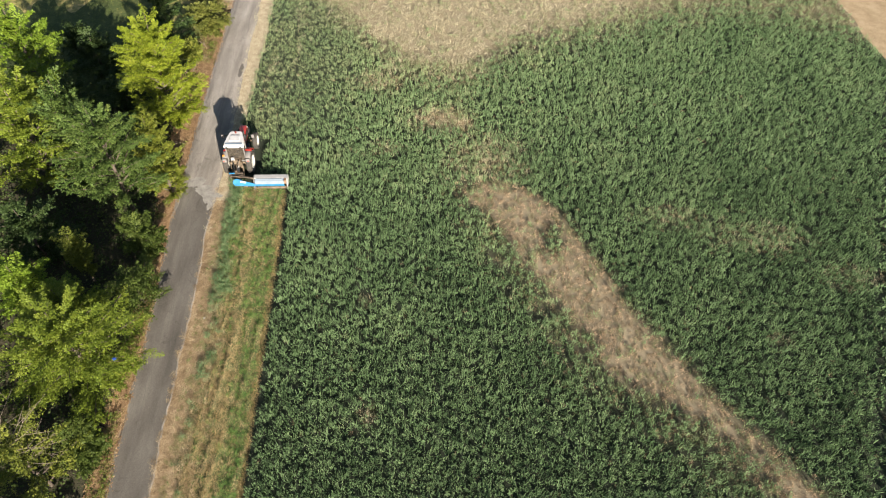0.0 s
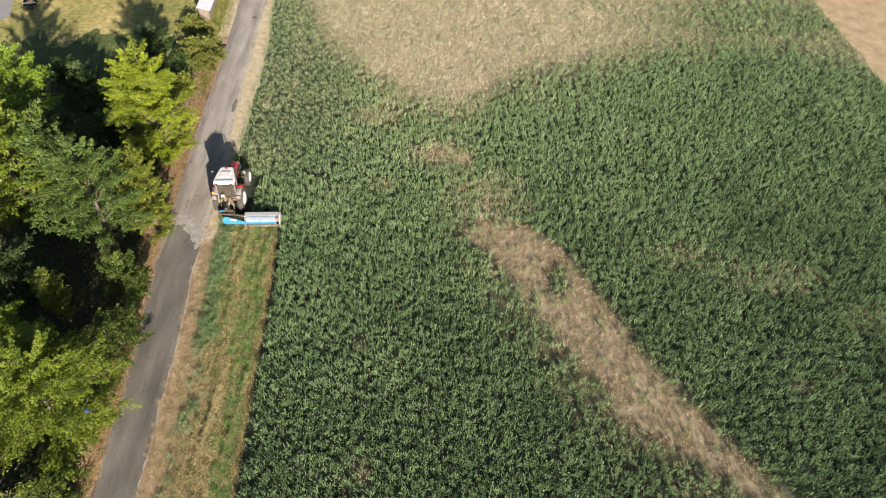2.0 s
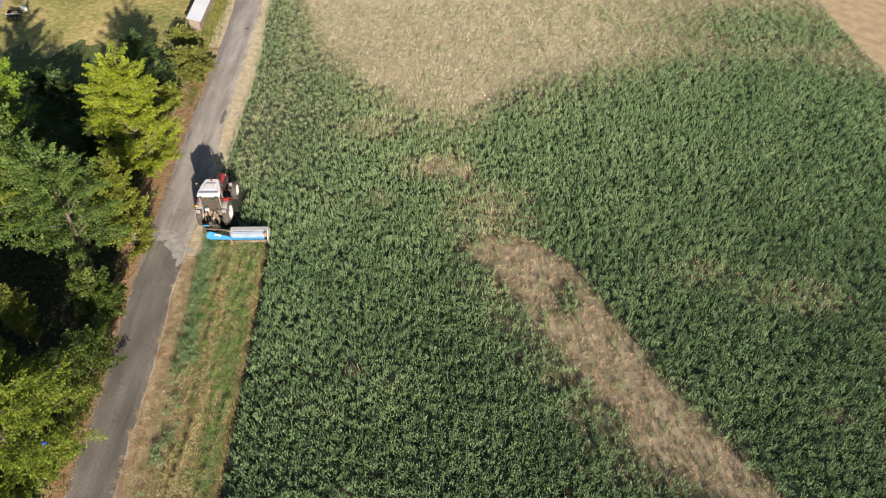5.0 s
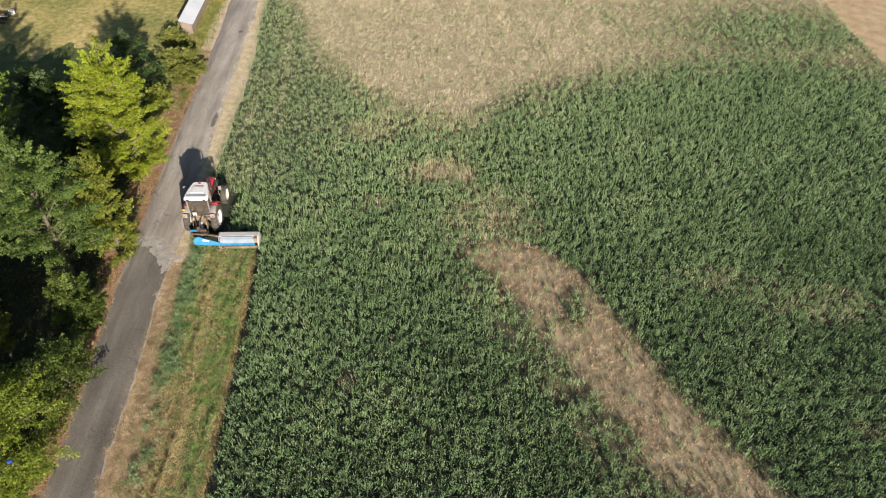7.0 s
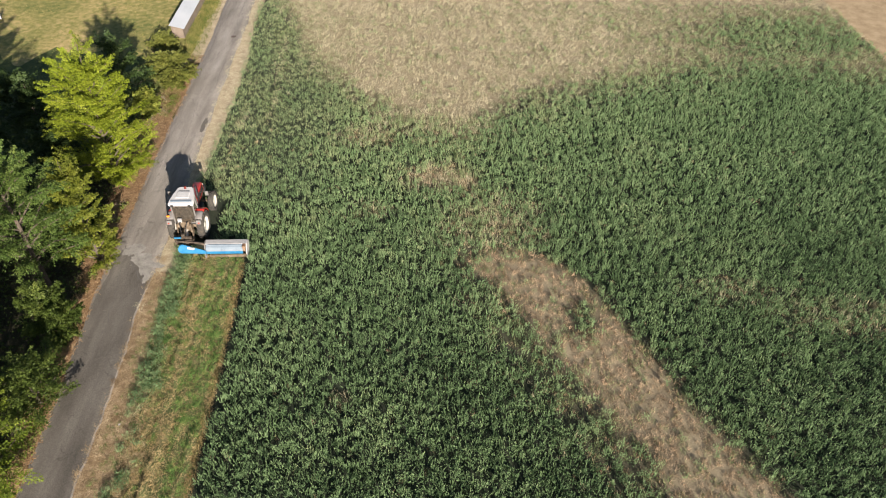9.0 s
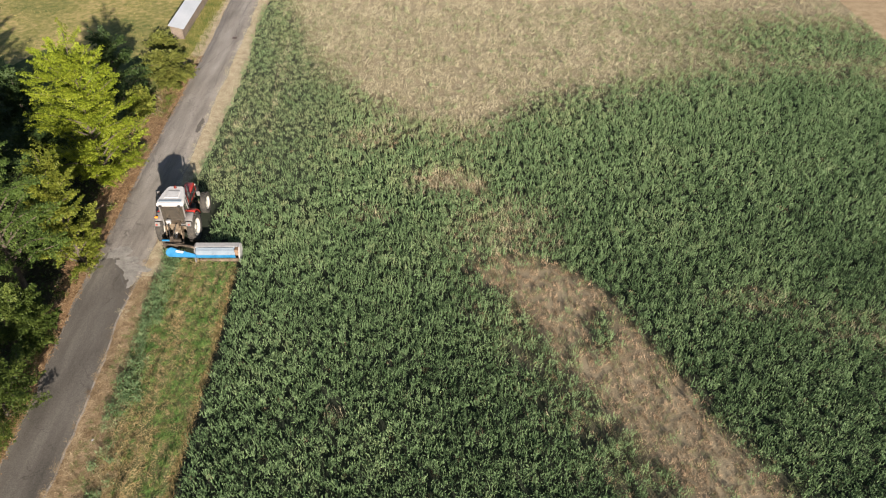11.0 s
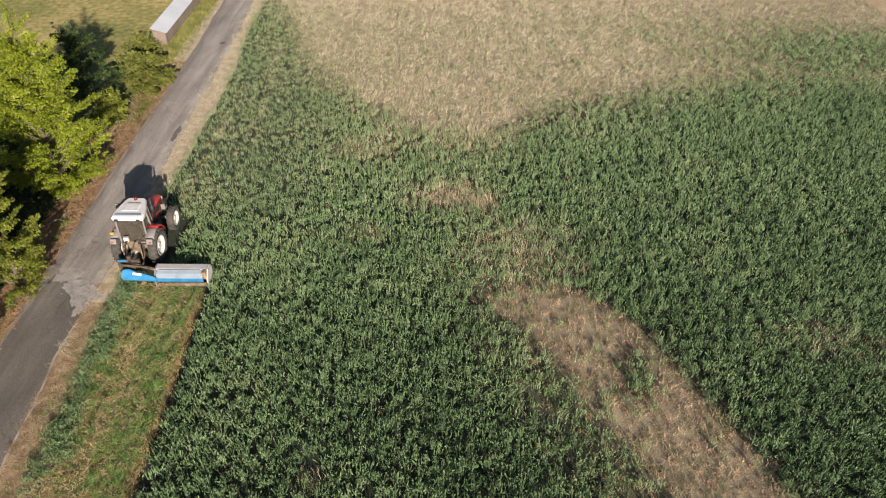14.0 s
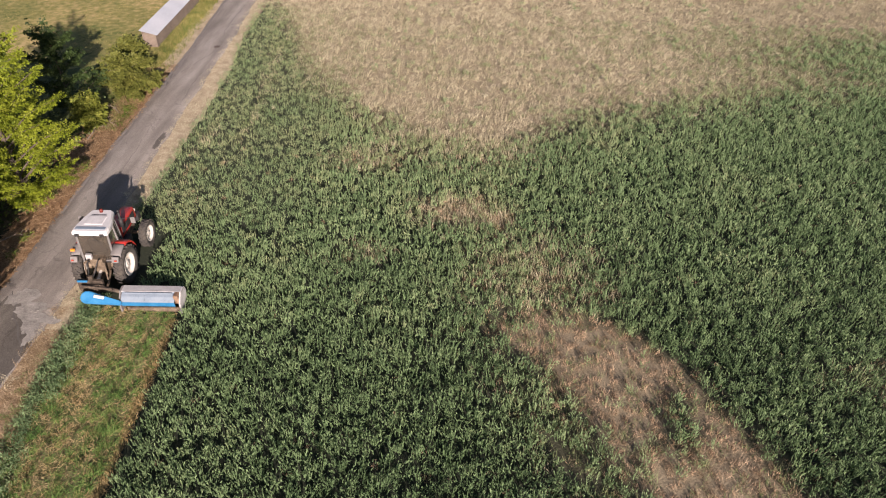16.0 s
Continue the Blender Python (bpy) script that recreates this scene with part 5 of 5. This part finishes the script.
        rod(bm, (s * 0.9, 1.0, 2.06), (s * 0.9, 1.0, 1.85), 0.012, seg=6)
        part("mirror_arm", bm, M_DARK, t)
        part("mirror", box(bmesh.new(), (s * 0.92, 1.0, 1.93), (0.17, 0.04, 0.26), bevel=0.015), M_CAB, t)
        for k in range(2):
            part("step", box(bmesh.new(), (s * 0.56, 0.98, 0.5 + 0.3 * k), (0.28, 0.2, 0.03), bevel=0.006), M_IRON, t)
        part("fuel_tank", box(bmesh.new(), (s * 0.40, 1.1, 0.85), (0.22, 0.62, 0.36), bevel=0.05), M_DARK, t)
    # linkage at the back
    for s in (-1, 1):
        part("lower_link", bent(bmesh.new(), [(s * 0.26, -0.30, 0.62), (s * 0.36, -0.8, 0.52), (s * 0.40, -1.18, 0.50)], 0.04, 0.035), M_IRON, t)
        part("lift_arm", bent(bmesh.new(), [(s * 0.22, -0.25, 1.22), (s * 0.34, -0.68, 1.26)], 0.05, 0.04), M_IRON, t)
        part("lift_rod", rod(bmesh.new(), (s * 0.34, -0.68, 1.26), (s * 0.36, -0.8, 0.54), 0.025), M_IRON, t)
        part("hydraulic_hose", bent(bmesh.new(), [(s * 0.14, -0.42, 1.30), (s * 0.18, -0.72, 1.42), (s * 0.10, -1.0, 1.1), (s * 0.05, -1.3, 0.9)], 0.018, 0.018), M_DARK, t)
    part("top_link", rod(bmesh.new(), (0, -0.42, 1.12), (0.05, -1.2, 0.98), 0.035), M_IRON, t)
    part("drive_shaft", rod(bmesh.new(), (0, -0.45, 0.72), (0.12, -1.25, 0.66), 0.06, seg=10), M_RIM, t, "pale plastic drive shaft guard")
    part("hydraulic_block", box(bmesh.new(), (0.02, -0.42, 1.18), (0.42, 0.28, 0.3), bevel=0.03), M_IRON, t)
    part("valve_row", box(bmesh.new(), (-0.2, -0.5, 1.42), (0.2, 0.12, 0.2), bevel=0.02), M_GREYTOP, t)
    part("tow_hook", box(bmesh.new(), (0, -0.55, 0.5), (0.2, 0.3, 0.16), bevel=0.02), M_IRON, t)
    return t


def make_mower(m):
    """Side flail mower hung on the tractor's linkage, reaching out to the right."""
    t = empty("flail_mower", m, "blue and grey side flail mower behind the tractor", "mower")
    bm = box(bmesh.new(), (0.0, -1.24, 0.74), (0.86, 0.12, 0.5), bevel=0.02)
    box(bm, (0.05, -1.24, 1.0), (0.14, 0.12, 0.34), bevel=0.02)
    part("headstock", bm, M_GREASE, t)
    part("head_frame", box(bmesh.new(), (-0.22, -1.33, 1.0), (0.34, 0.06, 0.07), bevel=0.012), M_BLUE, t, "blue steel frame bar")
    part("gear_case", box(bmesh.new(), (0.14, -1.36, 0.68), (0.34, 0.26, 0.3), bevel=0.04), M_GREASE, t)
    bm = bent(bmesh.new(), [(-0.30, -1.36, 0.80), (0.35, -1.42, 0.86), (1.25, -1.52, 0.66)], 0.075, 0.065, 8)
    part("swing_arm", bm, M_GREASE, t, "dark greasy swing arm")
    part("hydraulic_ram", rod(bmesh.new(), (-0.2, -1.5, 0.92), (0.85, -1.56, 0.86), 0.045, seg=10), M_GREASE, t)
    # rounded belt guard
    bm = bmesh.new()
    out = []
    for i in range(13):
        a = radians(90 + 180 * i / 12)
        out.append((0.08 + 0.215 * math.cos(a), 0.215 * math.sin(a)))
    for i in range(9):
        a = radians(-90 + 180 * i / 8)
        out.append((1.16 + 0.075 * math.cos(a), 0.075 * math.sin(a)))
    extrude_outline(bm, out, -0.09, 0.09)
    bmesh.ops.bevel(bm, geom=[e for e in bm.edges if abs(e.verts[0].co.z - e.verts[1].co.z) < 0.01], offset=0.03, segments=2, affect="EDGES")
    bmesh.ops.transform(bm, matrix=pose(0.0, -1.82, 0.72, 38, 8, -5), verts=bm.verts)
    guard = part("belt_guard", bm, M_BLUE, t, "bright blue rounded belt guard")
    part("guard_sticker", box(bmesh.new(), (0.50, -1.895, 0.80), (0.34, 0.10, 0.02), rx=38, ry=8, rz=-5, bevel=0.004), M_RIM, guard, "white maker's sticker")
    # head
    bm = bmesh.new()
    prof = [(-1.20, 0.30), (-1.17, 0.62), (-1.26, 0.79), (-1.57, 0.805), (-1.58, 0.755), (-1.30, 0.74), (-1.22, 0.60), (-1.24, 0.30)]
    a = [bm.verts.new((1.08, y, z)) for y, z in prof]
    b = [bm.verts.new((3.16, y, z)) for y, z in prof]
    k = len(prof)
    for i in range(k):
        bm.faces.new((a[i], b[i], b[(i + 1) % k], a[(i + 1) % k]))
    bm.faces.new(a[::-1])
    bm.faces.new(b)
    part("top_plate", bm, M_GREYTOP, t, "dusty grey steel hood plate")
    bm = bmesh.new()
    prof = [(-1.56, 0.79), (-1.74, 0.70), (-1.86, 0.57), (-1.87, 0.56), (-1.85, 0.54), (-1.84, 0.55), (-1.70, 0.66), (-1.50, 0.75)]
    a = [bm.verts.new((1.16, y, z)) for y, z in prof]
    b = [bm.verts.new((2.96, y, z)) for y, z in prof]
    for i in range(k):
        bm.faces.new((a[i], b[i], b[(i + 1) % k], a[(i + 1) % k]))
    bm.faces.new(a[::-1])
    bm.faces.new(b)
    rear = part("rear_flap", bm, M_BLUEGREY, t, "dusty pale blue rear cover")
    part("skirt", box(bmesh.new(), (2.06, -1.84, 0.45), (1.80, 0.03, 0.19), rx=14, bevel=0.008), M_BLUE, rear, "bright blue lower skirt")
    part("cover_bar", box(bmesh.new(), (2.06, -1.64, 0.785), (1.6, 0.05, 0.045), bevel=0.01), M_BLUEGREY, rear)
    for x in (1.95,):
        part("cover_rib", box(bmesh.new(), (x, -1.74, 0.695), (0.03, 0.36, 0.03), rx=38, bevel=0.008), M_BLUEGREY, rear)
    for x in (1.08, 3.11):
        bm = bmesh.new()
        pts = [(-1.20, 0.10), (-1.18, 0.64), (-1.34, 0.83), (-1.60, 0.82), (-1.86, 0.52), (-1.88, 0.10)]
        a = [bm.verts.new((x, y, z)) for y, z in pts]
        b = [bm.verts.new((x + 0.05, y, z)) for y, z in pts]
        bm.faces.new(a[::-1])
        bm.faces.new(b)
        for i in range(6):
            bm.faces.new((a[i], a[(i + 1) % 6], b[(i + 1) % 6], b[i]))
        part("side_plate", bm, M_PLATE if x < 2 else M_GREYTOP, t)
    part("rotor", rod(bmesh.new(), (1.28, -1.45, 0.32), (3.07, -1.45, 0.32), 0.13, seg=14), M_RUST, t)
    part("support_roller", rod(bmesh.new(), (1.28, -1.70, 0.11), (3.07, -1.70, 0.11), 0.09, seg=14), M_IRON, t)
    part("side_bracket", box(bmesh.new(), (3.02, -1.66, 0.72), (0.16, 0.3, 0.16), bevel=0.03), M_RUST, t, "rusty adjusting bracket")
    part("skid", box(bmesh.new(), (3.10, -1.5, 0.06), (0.08, 0.7, 0.06), bevel=0.02), M_IRON, t)
    return t


TRACTOR = pose(-12.07, 31.22, 0.01, 0, 0, 2.4)
make_tractor(TRACTOR)
make_mower(TRACTOR)


# ---------- long low shed by the lane ----------
def make_shed(m, length, width, low, high):
    s = empty("shed", m, "long low shed with a pale sloping sheet-metal roof", "shed")
    part("wall", box(bmesh.new(), (width / 2 - 0.08, length / 2, low / 2), (0.06, length - 0.1, low), bevel=0.005), M_WALL, s, "brown weathered board wall")
    part("wall", box(bmesh.new(), (-width / 2 + 0.08, length / 2, high / 2 - 0.03), (0.06, length - 0.1, high - 0.06), bevel=0.005), M_WALL, s)
    for y in (0.06, length - 0.06):
        bm = bmesh.new()
        pts = [(-width / 2 + 0.12, 0), (width / 2 - 0.12, 0), (width / 2 - 0.12, low - 0.02), (-width / 2 + 0.12, high - 0.1)]
        a = [bm.verts.new((x, y, z)) for x, z in pts]
        b = [bm.verts.new((x, y + 0.05, z)) for x, z in pts]
        bm.faces.new(a)
        bm.faces.new(b[::-1])
        for i in range(4):
            bm.faces.new((a[i], b[i], b[(i + 1) % 4], a[(i + 1) % 4]))
        part("end_wall", bm, M_WALL, s)
    slope = (high - low) / width
    panels = int(length / 1.1)
    for i in range(panels):
        bm = bmesh.new()
        y0, y1 = -0.1 + (length + 0.2) * i / panels, -0.1 + (length + 0.2) * (i + 1) / panels + 0.03
        for drop in (0.0, -0.012):
            rows = []
            for j in range(11):
                y = y0 + (y1 - y0) * j / 10
                zc = 0.003 * (j % 2) + 0.003 * (i % 2)
                rows.append([bm.verts.new((x, y, (low + high) / 2 + 0.04 - slope * x + zc + drop)) for x in (-width / 2 - 0.03, width / 2 + 0.10)])
            for p, q in zip(rows, rows[1:]):
                bm.faces.new((p[0], p[1], q[1], q[0]))
        part("roof_sheet", bm, M_SHEET, s, "pale grey metal roof sheet" if i == 0 else "")
    return s


make_shed(pose(-18.5, 52.5, 0, 0, 0, 0.8), 18.0, 0.92, 0.80, 1.02)


# ---------- small trailer and a crate at the yard's edge ----------
def make_trailer(m):
    t = empty("garden_trailer", m, "small black garden trailer with a brown load at the yard's edge", "trailer")
    bm = bmesh.new()
    box(bm, (0, 0, 0.32), (0.95, 0.62, 0.04), bevel=0.008)
    for s in (-1, 1):
        box(bm, (0, s * 0.30, 0.46), (0.95, 0.03, 0.26), bevel=0.006)
        box(bm, (s * 0.46, 0, 0.46), (0.03, 0.57, 0.26), bevel=0.006)
    part("tub", bm, M_CARBODY, t)
    part("rim_rail", box(bmesh.new(), (0, -0.335, 0.58), (1.0, 0.05, 0.06), bevel=0.01), M_SHEET, t, "pale metal rail")
    bm = bmesh.new()
    bmesh.ops.create_icosphere(bm, subdivisions=2, radius=0.3, matrix=pose(0, 0, 0.48) @ Matrix.Diagonal((1.2, 0.8, 0.45, 1)))
    for v in bm.verts:
        v.co += Vector((0, 0, 0.05 * noise.noise(v.co * 6)))
    part("load", bm, M_LITTER, t, "heap of brown leaves")
    for s in (-1, 1):
        bm = lathe(bmesh.new(), [(0.10, -0.05), (0.19, -0.05), (0.20, 0.0), (0.19, 0.05), (0.10, 0.05)], 20)
        bmesh.ops.transform(bm, matrix=Matrix.Rotation(radians(90), 4, "Z"), verts=bm.verts)
        bmesh.ops.transform(bm, matrix=pose(0.05, s * 0.40, 0.20), verts=bm.verts)
        part("tyre", bm, M_TYRE, t)
    part("drawbar", rod(bmesh.new(), (0.45, 0, 0.30), (1.0, 0, 0.25), 0.02), M_IRON, t)
    return t


make_trailer(pose(-32.9, 53.7, 0.01, 0, 0, 10))
bm = box(bmesh.new(), (0, 0, 0.16), (0.42, 0.34, 0.30), bevel=0.02)
crate = part("crate", bm, M_ROOF)
crate.matrix_world = pose(-32.8, 55.0, 0.01, 0, 0, 35)
tagged(crate, "small white box in the grass beside the trailer", "box")


# ---------- dead branches thrown into the scrub beside the lane ----------
def make_branch(m, length, seed):
    """A fallen branch: one bent stem with forked twigs."""
    r = random.Random(seed)
    stem = [Vector((0, 0, 0.05)), Vector((length * 0.35, r.uniform(-0.12, 0.12), 0.16)), Vector((length * 0.7, r.uniform(-0.2, 0.2), 0.22)), Vector((length, r.uniform(-0.3, 0.3), 0.10))]
    b = empty("fallen_branch", m, "bare grey-brown branch lying in the scrub", "branch", "dead branches by the lane")
    part("stem", bent(bmesh.new(), stem, 0.028, 0.008, 6), M_DEADWOOD, b)
    for i in range(9):
        t = r.uniform(0.2, 0.95) * 3
        k = min(int(t), 2)
        p = stem[k].lerp(stem[k + 1], t - k)
        q = p + Vector((r.uniform(0.1, 0.5), r.uniform(-0.4, 0.4), r.uniform(-0.02, 0.35))) * length * 0.35
        q.z = max(q.z, 0.03)
        part("twig", bent(bmesh.new(), [p, p.lerp(q, 0.5) + Vector((0, 0, 0.04)), q], 0.010, 0.004, 4), M_DEADWOOD, b)
    return b


for i, (x, y, a, n) in enumerate([(-17.3, 41.0, 80, 1.4), (-16.9, 42.6, 155, 1.2), (-17.6, 43.2, -30, 1.5), (-17.5, 40.2, 110, 0.9), (-16.9, 43.8, 140, 1.1), (-17.4, 32.6, 40, 1.5)]):
    make_branch(pose(x, y, 0.03, 0, 0, a), n, 40 + i)


# ---------- scraps ----------
def make_scrap(name, m, size, mat, label, category, seed):
    """A crumpled sheet folded on itself."""
    bm = bmesh.new()
    bmesh.ops.create_icosphere(bm, subdivisions=3, radius=1.0, matrix=Matrix.Diagonal((*size, 1)))
    for v in bm.verts:
        v.co *= 1 + 0.55 * noise.noise(v.co * (2.2 / size[0]) * 0.5 + Vector((seed, 0, 0))) + 0.25 * noise.noise(v.co * (5.0 / size[0]) * 0.5 + Vector((0, seed, 0)))
    ob = part(name, bm, mat)
    ob.matrix_world = m
    return tagged(ob, label, category)


make_scrap("plastic_bag", pose(-14.18, 15.31, 3.95, 20, 10, 40), (0.085, 0.07, 0.045), M_BLUEBAG, "small crumpled blue plastic bag caught in the lime-green branches", "bag", 3.0)
make_scrap("paper_scrap", pose(-12.03, 19.9, 0.16, 0, 0, 25), (0.05, 0.035, 0.012), M_GREYTOP, "small white scrap of paper on the straw verge", "scrap", 5.0)
